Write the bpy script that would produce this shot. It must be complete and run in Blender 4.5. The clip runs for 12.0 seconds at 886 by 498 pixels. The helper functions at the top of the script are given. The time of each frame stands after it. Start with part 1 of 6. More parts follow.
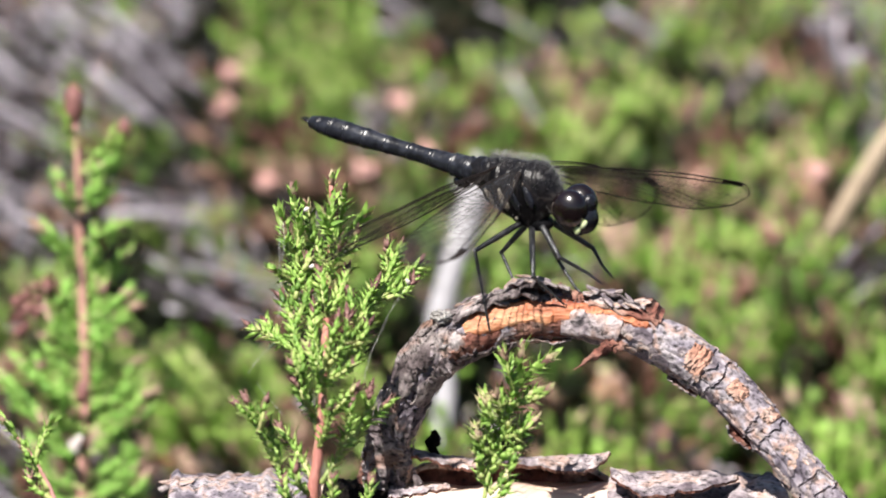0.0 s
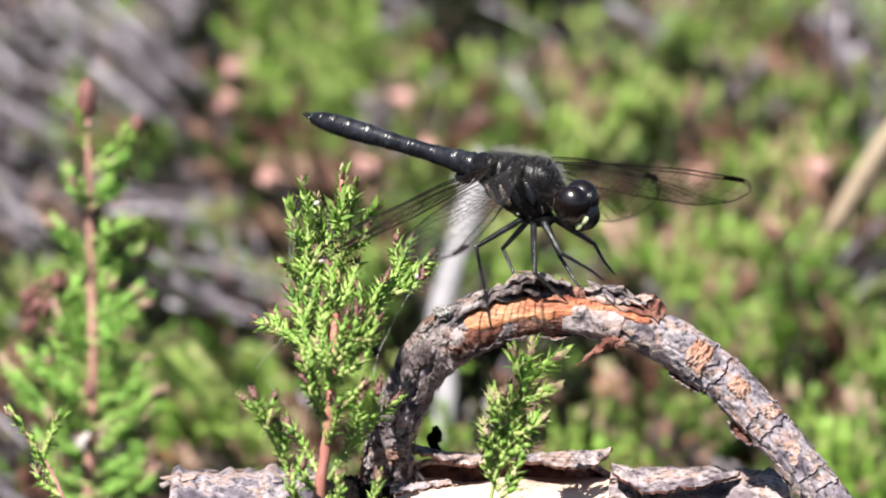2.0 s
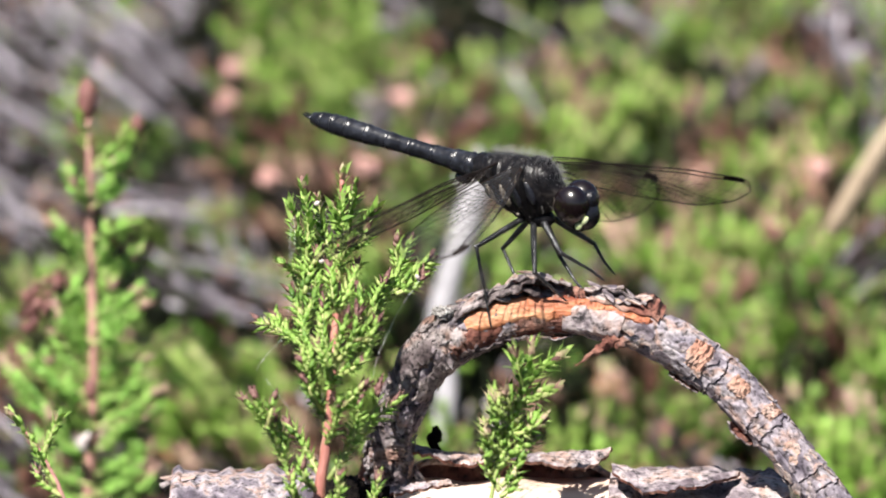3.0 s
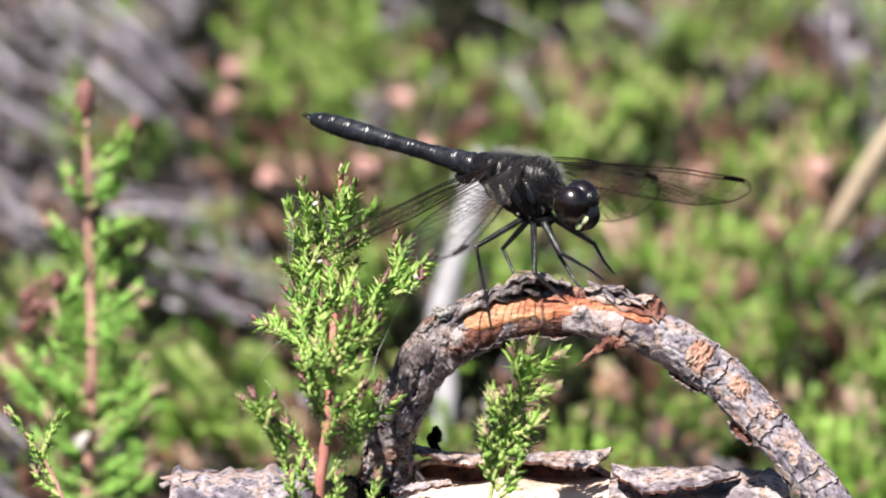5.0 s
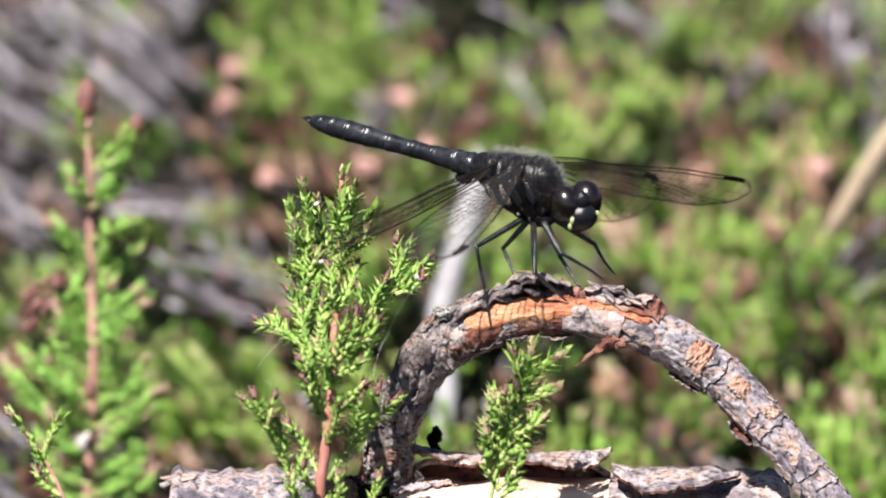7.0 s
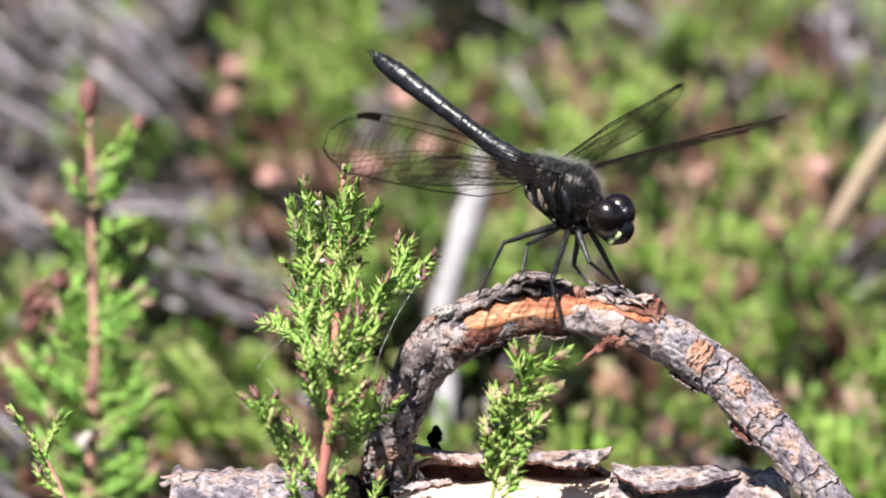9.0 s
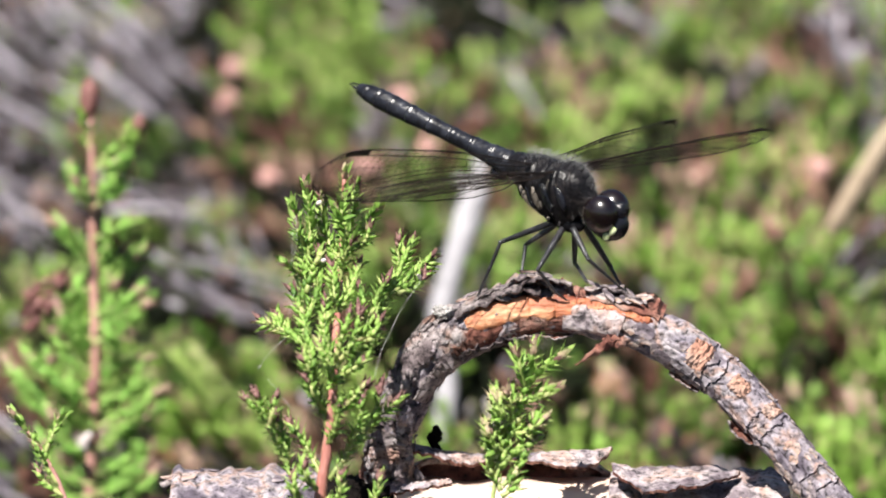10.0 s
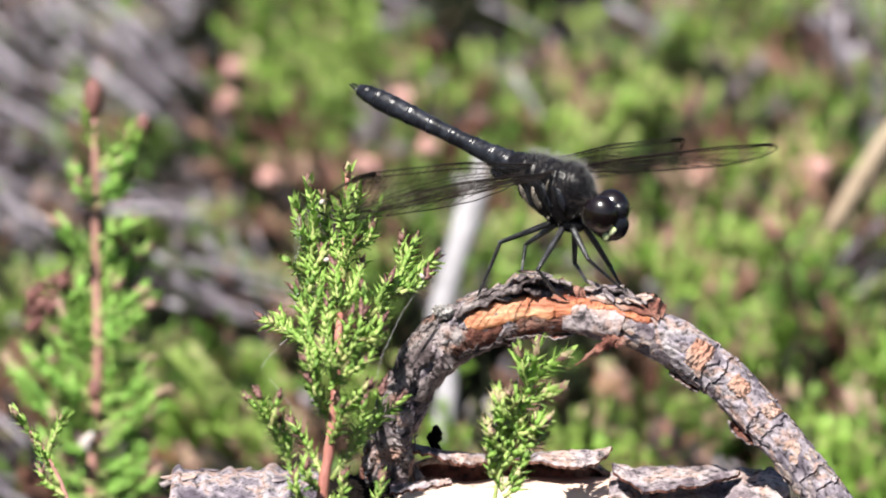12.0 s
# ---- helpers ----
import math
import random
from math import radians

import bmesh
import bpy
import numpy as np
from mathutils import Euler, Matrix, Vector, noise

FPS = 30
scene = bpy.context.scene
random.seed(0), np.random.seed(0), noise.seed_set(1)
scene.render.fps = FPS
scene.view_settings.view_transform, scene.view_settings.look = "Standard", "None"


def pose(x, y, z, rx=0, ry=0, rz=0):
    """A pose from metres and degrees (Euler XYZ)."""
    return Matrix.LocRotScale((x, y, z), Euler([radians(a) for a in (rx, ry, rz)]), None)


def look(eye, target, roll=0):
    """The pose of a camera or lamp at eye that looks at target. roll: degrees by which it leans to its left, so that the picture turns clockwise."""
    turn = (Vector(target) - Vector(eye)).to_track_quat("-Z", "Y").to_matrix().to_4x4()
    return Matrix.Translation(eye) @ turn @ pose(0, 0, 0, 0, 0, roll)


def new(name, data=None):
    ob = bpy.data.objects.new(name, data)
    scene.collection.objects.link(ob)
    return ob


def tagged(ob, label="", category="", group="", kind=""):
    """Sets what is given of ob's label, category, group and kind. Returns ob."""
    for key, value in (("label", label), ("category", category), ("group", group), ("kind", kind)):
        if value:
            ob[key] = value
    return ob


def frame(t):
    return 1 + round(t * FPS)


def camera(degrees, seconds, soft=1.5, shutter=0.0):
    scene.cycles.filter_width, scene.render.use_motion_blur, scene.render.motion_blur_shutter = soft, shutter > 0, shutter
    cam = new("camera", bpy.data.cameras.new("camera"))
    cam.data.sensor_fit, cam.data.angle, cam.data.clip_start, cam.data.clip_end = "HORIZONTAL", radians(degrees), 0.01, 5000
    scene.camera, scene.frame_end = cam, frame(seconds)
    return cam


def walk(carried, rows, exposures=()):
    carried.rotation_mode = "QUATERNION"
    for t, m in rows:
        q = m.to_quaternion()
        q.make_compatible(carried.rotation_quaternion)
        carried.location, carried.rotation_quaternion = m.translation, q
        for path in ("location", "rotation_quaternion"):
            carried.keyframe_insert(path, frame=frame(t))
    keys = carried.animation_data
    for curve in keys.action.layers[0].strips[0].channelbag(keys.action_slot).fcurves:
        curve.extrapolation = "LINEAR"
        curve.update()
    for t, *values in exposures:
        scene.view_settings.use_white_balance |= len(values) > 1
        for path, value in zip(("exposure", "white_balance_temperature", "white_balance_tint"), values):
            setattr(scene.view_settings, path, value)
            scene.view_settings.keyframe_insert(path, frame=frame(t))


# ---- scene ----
MM = 0.001


def site(right, up, away=0.0):
    """Millimetres in a frame tilted 15 degrees about the perch, as metres in the world."""
    t = radians(15)
    return Vector((right, away * math.cos(t) + up * math.sin(t), 55 + up * math.cos(t) - away * math.sin(t))) * MM


# ---- camera ----
cam = camera(10, 12.0, soft=2.0)
EYE = site(0, 0, -448)
cam.data.dof.use_dof = True
cam.data.dof.focus_distance = 0.448
cam.data.dof.aperture_fstop = 29.0
walk(cam, [
    (0.0, look(EYE, site(0.13, 0.36))),
    (0.6, look(EYE, site(0.12, 0.35))),
    (1.0, look(EYE, site(0.08, 0.26))),
    (1.4, look(EYE, site(0.01, 0.02))),
    (2.0, look(EYE, site(0.0, 0.0))),
    (7.0, look(EYE, site(-0.01, 0.0))),
    (9.0, look(EYE, site(-0.03, -0.05))),
    (12.0, look(EYE, site(-0.02, -0.06))),
])

# ---- light ----
SUN_WAY = Vector((-0.32, -0.56, 1.0)).normalized()
world = bpy.data.worlds.new("world")
scene.world = world
world.use_nodes = True
wn = world.node_tree.nodes
sky = wn.new("ShaderNodeTexSky")
sky.sky_type = "NISHITA"
sky.sun_disc = False
sky.sun_elevation = math.asin(SUN_WAY.z)
sky.sun_rotation = math.atan2(SUN_WAY.x, SUN_WAY.y)
wn["Background"].inputs["Strength"].default_value = 0.04
world.node_tree.links.new(sky.outputs[0], wn["Background"].inputs["Color"])
sun = new("sun", bpy.data.lights.new("sun", "SUN"))
sun.data.energy = 5.2
sun.data.angle = radians(0.55)
sun.data.color = (1.0, 0.95, 0.88)
sun.matrix_world = look(SUN_WAY * 3, (0, 0, 0))
scene.view_settings.exposure = 1.15


# ---- materials ----
def mat(name, stops, scale, rough=0.7, bump=0.3, fine=6.0, metal=0.0, thin=0.0, vary=0.0, spec=0.5, stretch=(1, 1, 1), coat=0.0, coat_rough=0.13, island=False, grime=0.35):
    """A surface whose colour runs through the stops by a coarse and a fine noise, with relief."""
    m = bpy.data.materials.new(name)
    m.use_nodes = True
    n, link = m.node_tree.nodes, m.node_tree.links.new
    p = n["Principled BSDF"]
    co = n.new("ShaderNodeTexCoord")
    mp = n.new("ShaderNodeMapping")
    mp.inputs["Scale"].default_value = stretch
    link(co.outputs["Object"], mp.inputs["Vector"])
    big = n.new("ShaderNodeTexNoise")
    big.inputs["Scale"].default_value = scale
    big.inputs["Detail"].default_value = 3
    small = n.new("ShaderNodeTexNoise")
    small.inputs["Scale"].default_value = scale * fine
    small.inputs["Detail"].default_value = 4
    link(mp.outputs[0], big.inputs["Vector"])
    link(mp.outputs[0], small.inputs["Vector"])
    mix = n.new("ShaderNodeMix")
    mix.inputs[0].default_value = grime
    link(big.outputs["Fac"], mix.inputs[2])
    link(small.outputs["Fac"], mix.inputs[3])
    val = mix.outputs[0]
    if vary:
        oi = n.new("ShaderNodeNewGeometry") if island else n.new("ShaderNodeObjectInfo")
        src = oi.outputs["Random Per Island"] if island else oi.outputs["Random"]
        sub = n.new("ShaderNodeMath")
        sub.operation = "MULTIPLY_ADD"
        sub.inputs[1].default_value = vary
        link(src, sub.inputs[0])
        link(val, sub.inputs[2])
        off = n.new("ShaderNodeMath")
        off.operation = "SUBTRACT"
        off.inputs[1].default_value = vary / 2
        link(sub.outputs[0], off.inputs[0])
        val = off.outputs[0]
    ramp = n.new("ShaderNodeValToRGB")
    e = ramp.color_ramp.elements
    e[0].position, e[0].color = stops[0][0], (*stops[0][1], 1)
    e[1].position, e[1].color = stops[-1][0], (*stops[-1][1], 1)
    for pos, col in stops[1:-1]:
        e.new(pos).color = (*col, 1)
    link(val, ramp.inputs[0])
    link(ramp.outputs[0], p.inputs["Base Color"])
    p.inputs["Roughness"].default_value = rough
    p.inputs["Metallic"].default_value = metal
    p.inputs["Specular IOR Level"].default_value = spec
    p.inputs["Coat Weight"].default_value = coat
    p.inputs["Coat Roughness"].default_value = coat_rough
    if bump:
        b = n.new("ShaderNodeBump")
        b.inputs["Strength"].default_value = bump
        b.inputs["Distance"].default_value = 0.25 / scale
        link(small.outputs["Fac"], b.inputs["Height"])
        link(b.outputs[0], p.inputs["Normal"])
    if thin:
        tr = n.new("ShaderNodeBsdfTranslucent")
        link(ramp.outputs[0], tr.inputs["Color"])
        ms = n.new("ShaderNodeMixShader")
        ms.inputs[0].default_value = thin
        link(p.outputs[0], ms.inputs[1])
        link(tr.outputs[0], ms.inputs[2])
        link(ms.outputs[0], n["Material Output"].inputs["Surface"])
    return m


def rind(name, hues, scale, low=0.12, rough=0.85, bump=0.8, fine=6.0, vary=0.0):
    """Weathered bark: broad patches of hue, broken by fine dark pores and pale worn ridges."""
    m = bpy.data.materials.new(name)
    m.use_nodes = True
    n, link = m.node_tree.nodes, m.node_tree.links.new
    p = n["Principled BSDF"]
    co = n.new("ShaderNodeTexCoord")
    broad, grain, pores = n.new("ShaderNodeTexNoise"), n.new("ShaderNodeTexNoise"), n.new("ShaderNodeTexVoronoi")
    broad.inputs["Scale"].default_value, broad.inputs["Detail"].default_value = scale, 3
    grain.inputs["Scale"].default_value, grain.inputs["Detail"].default_value = scale * fine, 6
    grain.inputs["Roughness"].default_value = 0.65
    pores.inputs["Scale"].default_value = scale * fine * 0.8
    for tex in (broad, grain, pores):
        link(co.outputs["Object"], tex.inputs["Vector"])
    val = broad.outputs["Fac"]
    if vary:
        oi, add = n.new("ShaderNodeObjectInfo"), n.new("ShaderNodeMath")
        add.operation = "MULTIPLY_ADD"
        add.inputs[1].default_value = vary
        link(oi.outputs["Random"], add.inputs[0])
        link(broad.outputs["Fac"], add.inputs[2])
        off = n.new("ShaderNodeMath")
        off.operation = "SUBTRACT"
        off.inputs[1].default_value = vary / 2
        link(add.outputs[0], off.inputs[0])
        val = off.outputs[0]
    hue = n.new("ShaderNodeValToRGB")
    e = hue.color_ramp.elements
    e[0].position, e[0].color = hues[0][0], (*hues[0][1], 1)
    e[1].position, e[1].color = hues[-1][0], (*hues[-1][1], 1)
    for pos, col in hues[1:-1]:
        e.new(pos).color = (*col, 1)
    link(val, hue.inputs[0])
    worn = n.new("ShaderNodeValToRGB")
    w = worn.color_ramp.elements
    w[0].position, w[0].color = 0.36, (low, low, low, 1)
    w[1].position, w[1].color = 0.68, (1.0, 1.0, 1.0, 1)
    w.new(0.47).color = (0.62, 0.60, 0.60, 1)
    link(grain.outputs["Fac"], worn.inputs[0])
    dots = n.new("ShaderNodeValToRGB")
    d = dots.color_ramp.elements
    d[0].position, d[0].color = 0.10, (0.35, 0.32, 0.32, 1)
    d[1].position, d[1].color = 0.26, (1, 1, 1, 1)
    link(pores.outputs["Distance"], dots.inputs[0])
    last = hue.outputs[0]
    for tint in (worn, dots):
        mix = n.new("ShaderNodeMix")
        mix.data_type, mix.blend_type = "RGBA", "MULTIPLY"
        mix.inputs[0].default_value = 1.0
        link(last, mix.inputs[6])
        link(tint.outputs[0], mix.inputs[7])
        last = mix.outputs[2]
    link(last, p.inputs["Base Color"])
    p.inputs["Roughness"].default_value = rough
    p.inputs["Specular IOR Level"].default_value = 0.35
    b = n.new("ShaderNodeBump")
    b.inputs["Strength"].default_value = bump
    b.inputs["Distance"].default_value = 0.0004
    link(grain.outputs["Fac"], b.inputs["Height"])
    link(b.outputs[0], p.inputs["Normal"])
    return m


LEAF = mat("heather_leaf", [(0.16, (0.09, 0.196, 0.033)), (0.42, (0.286, 0.484, 0.092)), (0.68, (0.468, 0.634, 0.185)), (0.90, (0.604, 0.484, 0.306))], 260, 0.55, 0.15, thin=0.4, vary=0.48)
LUSH = mat("lush_heather_leaves", [(0.16, (0.066, 0.185, 0.032)), (0.42, (0.225, 0.46, 0.08)), (0.70, (0.44, 0.65, 0.17)), (0.92, (0.52, 0.40, 0.26))], 260, 0.55, 0.15, thin=0.35, vary=0.5)
LEAVES = mat("heather_leaves", [(0.16, (0.09, 0.196, 0.033)), (0.42, (0.286, 0.484, 0.092)), (0.68, (0.468, 0.634, 0.185)), (0.90, (0.604, 0.484, 0.306))], 260, 0.55, 0.15, thin=0.4, vary=0.48, island=True)
FAR_LEAF = mat("far_heather_leaves", [(0.15, (0.034, 0.080, 0.013)), (0.45, (0.126, 0.238, 0.044)), (0.70, (0.31, 0.455, 0.115)), (0.88, (0.60, 0.43, 0.34))], 60, 0.55, 0.1, thin=0.25, vary=0.36)
YOUNG_LEAF = mat("young_heather_leaves", [(0.2, (0.112, 0.25, 0.031)), (0.48, (0.312, 0.507, 0.095)), (0.75, (0.59, 0.718, 0.25))], 60, 0.55, 0.1, thin=0.3, vary=0.32)
# near-black leaves: the shade inside the canopy is put into their colour
SHADE_LEAF = mat("shade_dark_leaves", [(0.2, (0.004, 0.006, 0.003)), (0.5, (0.014, 0.02, 0.009)), (0.8, (0.05, 0.055, 0.03))], 60, 0.7, 0.1, thin=0.05, vary=0.4, spec=0.2)
FAR_STEM = mat("brown_stem", [(0.3, (0.03, 0.022, 0.012)), (0.7, (0.09, 0.062, 0.03))], 200, 0.8, 0.2)
TIP = mat("leaf_tip", [(0.3, (0.20, 0.10, 0.09)), (0.5, (0.38, 0.24, 0.19)), (0.75, (0.46, 0.48, 0.22))], 700, 0.6, 0.2, thin=0.2, vary=0.6)
GREEN_STEM = mat("green_shoot", [(0.3, (0.14, 0.20, 0.05)), (0.55, (0.33, 0.38, 0.13)), (0.8, (0.50, 0.42, 0.24))], 500, 0.5, 0.2)
BUD = mat("rust_bud", [(0.3, (0.10, 0.04, 0.036)), (0.55, (0.20, 0.085, 0.075)), (0.8, (0.32, 0.19, 0.16))], 500, 0.6, 0.4)
STEM_RED = mat("red_stem", [(0.3, (0.24, 0.08, 0.065)), (0.52, (0.38, 0.16, 0.13)), (0.75, (0.48, 0.33, 0.23))], 500, 0.5, 0.3, stretch=(1, 1, 0.25))
STEM_TAN = mat("pale_stem", [(0.3, (0.23, 0.10, 0.085)), (0.55, (0.42, 0.22, 0.19)), (0.8, (0.50, 0.34, 0.27))], 400, 0.6, 0.3, stretch=(1, 1, 0.25))
RUSTY = mat("faded_leaves", [(0.25, (0.155, 0.068, 0.047)), (0.5, (0.36, 0.195, 0.145)), (0.75, (0.63, 0.45, 0.37))], 60, 0.7, 0.1, thin=0.15, vary=0.5)
GREYED = mat("dead_grey_leaves", [(0.3, (0.032, 0.0264, 0.0288)), (0.52, (0.128, 0.104, 0.116)), (0.78, (0.48, 0.432, 0.48))], 60, 0.75, 0.1, thin=0.1, vary=0.5)
TWIG = mat("weathered_twig", [(0.28, (0.0234, 0.0172, 0.0203)), (0.46, (0.0936, 0.078, 0.0897)), (0.66, (0.328, 0.296, 0.343)), (0.8, (0.468, 0.429, 0.484))], 180, 0.8, 0.6, vary=0.7, stretch=(1, 1, 0.3))
PALE = mat("bleached_stalk", [(0.3, (0.188, 0.182, 0.195)), (0.6, (0.341, 0.33, 0.353)), (0.8, (0.448, 0.43, 0.46))], 120, 0.75, 0.4)
DRY = mat("dry_blade", [(0.3, (0.324, 0.234, 0.162)), (0.6, (0.45, 0.351, 0.252)), (0.8, (0.504, 0.432, 0.324))], 80, 0.7, 0.2, thin=0.2, vary=0.3)
RUST = mat("rusty_litter", [(0.3, (0.20, 0.09, 0.05)), (0.55, (0.40, 0.17, 0.07)), (0.8, (0.55, 0.36, 0.15))], 150, 0.8, 0.4, vary=0.5)
PETAL = mat("old_petal", [(0.3, (0.6, 0.5, 0.48)), (0.7, (0.8, 0.74, 0.72))], 800, 0.6, 0.1, thin=0.2)
FLOWER = mat("pale_pink_petal", [(0.3, (0.50, 0.24, 0.22)), (0.55, (0.70, 0.42, 0.38)), (0.8, (0.80, 0.58, 0.50))], 300, 0.6, 0.1, thin=0.3, vary=0.3)
# peat darkened below its real tone for gap shade; also the log's painted shadow
PEAT_SHADE = mat("peat_and_shade", [(0.3, (0.004, 0.003, 0.003)), (0.55, (0.010, 0.008, 0.007)), (0.8, (0.03, 0.022, 0.018))], 40, 0.95, 0.8, spec=0.05)
BARK = rind("grey_bark", [(0.34, (0.123, 0.104, 0.135)), (0.42, (0.247, 0.218, 0.26)), (0.49, (0.418, 0.376, 0.416)), (0.545, (0.475, 0.327, 0.281)), (0.60, (0.475, 0.436, 0.458)), (0.70, (0.304, 0.277, 0.333))], 300)
FLAKE = rind("bark_scale", [(0.30, (0.137, 0.113, 0.137)), (0.45, (0.322, 0.274, 0.298)), (0.56, (0.532, 0.451, 0.419)), (0.66, (0.484, 0.307, 0.234)), (0.74, (0.403, 0.355, 0.37))], 300, vary=0.35)
LOGBARK = rind("log_bark", [(0.32, (0.13, 0.10, 0.12)), (0.43, (0.34, 0.29, 0.32)), (0.50, (0.56, 0.49, 0.50)), (0.56, (0.52, 0.36, 0.31)), (0.64, (0.58, 0.52, 0.52))], 260, low=0.08, bump=1.0, fine=5)
STRIP = rind("loose_bark", [(0.32, (0.085, 0.0638, 0.068)), (0.46, (0.238, 0.196, 0.204)), (0.58, (0.468, 0.416, 0.416)), (0.70, (0.357, 0.221, 0.178))], 320, low=0.07, bump=1.0)
INNER = rind("inner_bark", [(0.32, (0.10, 0.03, 0.022)), (0.46, (0.24, 0.095, 0.07)), (0.58, (0.36, 0.19, 0.145)), (0.72, (0.48, 0.36, 0.31))], 300, low=0.25)
WOOD = mat("bare_orange_wood", [(0.38, (0.17, 0.04, 0.02)), (0.455, (0.40, 0.14, 0.065)), (0.51, (0.60, 0.31, 0.17)), (0.60, (0.72, 0.50, 0.34))], 170, 0.6, 0.35, fine=7, stretch=(0.45, 1.1, 1.1), grime=0.25)
PINKWOOD = rind("worn_pink_bark", [(0.34, (0.46, 0.24, 0.17)), (0.48, (0.54, 0.33, 0.25)), (0.60, (0.52, 0.40, 0.35)), (0.7, (0.40, 0.34, 0.35))], 330, low=0.55, bump=0.3)
LICHEN = rind("pale_lichen", [(0.3, (0.44, 0.424, 0.416)), (0.7, (0.656, 0.64, 0.624))], 400, low=0.3)
SAPWOOD = mat("pale_sapwood", [(0.3, (0.50, 0.33, 0.25)), (0.5, (0.64, 0.50, 0.42)), (0.75, (0.72, 0.62, 0.54))], 120, 0.6, 0.3, stretch=(0.3, 1.5, 1.5))
BLACK = mat("black_cuticle", [(0.3, (0.004, 0.004, 0.006)), (0.6, (0.009, 0.009, 0.013)), (0.8, (0.024, 0.024, 0.03))], 900, 0.24, 0.3)
DULL = mat("hairy_black_cuticle", [(0.38, (0.003, 0.003, 0.004)), (0.56, (0.008, 0.007, 0.008)), (0.72, (0.024, 0.021, 0.02))], 700, 0.35, 0.25, fine=4, spec=0.2)
EYEMAT = mat("glossy_eye", [(0.3, (0.006, 0.002, 0.003)), (0.55, (0.004, 0.0015, 0.002)), (0.8, (0.001, 0.0015, 0.001))], 400, 0.5, 0.0, spec=0.08, coat=1.0, coat_rough=0.21)
EYEMAT.node_tree.nodes["Principled BSDF"].inputs["Coat IOR"].default_value = 1.6
LEGMAT = mat("leg_cuticle", [(0.38, (0.006, 0.006, 0.007)), (0.5, (0.022, 0.022, 0.025)), (0.66, (0.075, 0.075, 0.082))], 1400, 0.33, 0.5, spec=0.6)
SHEEN = mat("blue_black_cuticle", [(0.36, (0.004, 0.004, 0.006)), (0.52, (0.012, 0.013, 0.018)), (0.68, (0.03, 0.032, 0.042))], 900, 0.3, 0.22, fine=2.4, spec=0.36, grime=0.4)
YELLOW = mat("pale_yellow_mark", [(0.3, (0.26, 0.32, 0.12)), (0.5, (0.44, 0.52, 0.24)), (0.7, (0.62, 0.64, 0.50))], 1200, 0.35, 0.2)
MARK = mat("dull_yellow_mark", [(0.35, (0.042, 0.0348, 0.0288)), (0.5, (0.132, 0.111, 0.09)), (0.72, (0.228, 0.204, 0.168))], 1200, 0.5, 0.4)
HAIR = mat("grey_hair", [(0.3, (0.22, 0.215, 0.215)), (0.7, (0.46, 0.45, 0.45))], 900, 0.5, 0.0)
VEIN = mat("dark_vein", [(0.3, (0.008, 0.006, 0.005)), (0.7, (0.022, 0.014, 0.011))], 500, 0.5, 0.0, spec=0.2)
SILK = mat("silk_thread", [(0.3, (0.6, 0.6, 0.6)), (0.7, (0.8, 0.8, 0.8))], 500, 0.35, 0.0)


def membrane():
    m = bpy.data.materials.new("wing_membrane")
    m.use_nodes = True
    n, link = m.node_tree.nodes, m.node_tree.links.new
    n.remove(n["Principled BSDF"])
    clear = n.new("ShaderNodeBsdfTransparent")
    clear.inputs[0].default_value = (0.955, 0.95, 0.93, 1)
    gloss = n.new("ShaderNodeBsdfGlossy")
    gloss.inputs["Color"].default_value = (0.8, 0.8, 0.82, 1)
    gloss.inputs["Roughness"].default_value = 0.42
    noise_tex = n.new("ShaderNodeTexNoise")
    noise_tex.inputs["Scale"].default_value = 900
    b = n.new("ShaderNodeBump")
    b.inputs["Strength"].default_value = 0.4
    b.inputs["Distance"].default_value = 0.0002
    link(noise_tex.outputs["Fac"], b.inputs["Height"])
    link(b.outputs[0], gloss.inputs["Normal"])
    mix = n.new("ShaderNodeMixShader")
    mix.inputs[0].default_value = 0.08
    link(clear.outputs[0], mix.inputs[1])
    link(gloss.outputs[0], mix.inputs[2])
    link(mix.outputs[0], n["Material Output"].inputs["Surface"])
    return m


MEMBRANE = membrane()


# ---- mesh tools ----
class Geo:
    """Gathers vertices and faces, in metres, with a material slot a face."""

    def __init__(self):
        self.v, self.f, self.m = [], [], []

    def add(self, verts, faces, slot=0):
        k = len(self.v)
        self.v.extend(tuple(p) for p in verts)
        self.f.extend(tuple(i + k for i in face) for face in faces)
        self.m.extend([slot] * len(faces))

    def mesh(self, name, mats, smooth=True):
        me = bpy.data.meshes.new(name)
        me.from_pydata(self.v, [], self.f)
        for m in mats:
            me.materials.append(m)
        me.polygons.foreach_set("material_index", self.m)
        if smooth:
            me.polygons.foreach_set("use_smooth", [True] * len(self.f))
        me.update()
        return me


def part(name, geo, mats, parent=None, label="", smooth=True):
    data = geo.mesh(name, mats, smooth) if isinstance(geo, Geo) else geo
    ob = new(name, data)
    if parent is not None:
        ob.parent = parent
    return tagged(ob, label)


def spline(pts, count):
    """A smooth run of count points through pts (Catmull-Rom)."""
    pts = [Vector(p) for p in pts]
    ext = [pts[0] * 2 - pts[1], *pts, pts[-1] * 2 - pts[-2]]
    out = []
    for i in range(count):
        x = i / (count - 1) * (len(pts) - 1)
        k = min(int(x), len(pts) - 2)
        t = x - k
        a, b, c, d = ext[k:k + 4]
        out.append(0.5 * (2 * b + (c - a) * t + (2 * a - 5 * b + 4 * c - d) * t * t + (3 * b - a - 3 * c + d) * t ** 3))
    return out


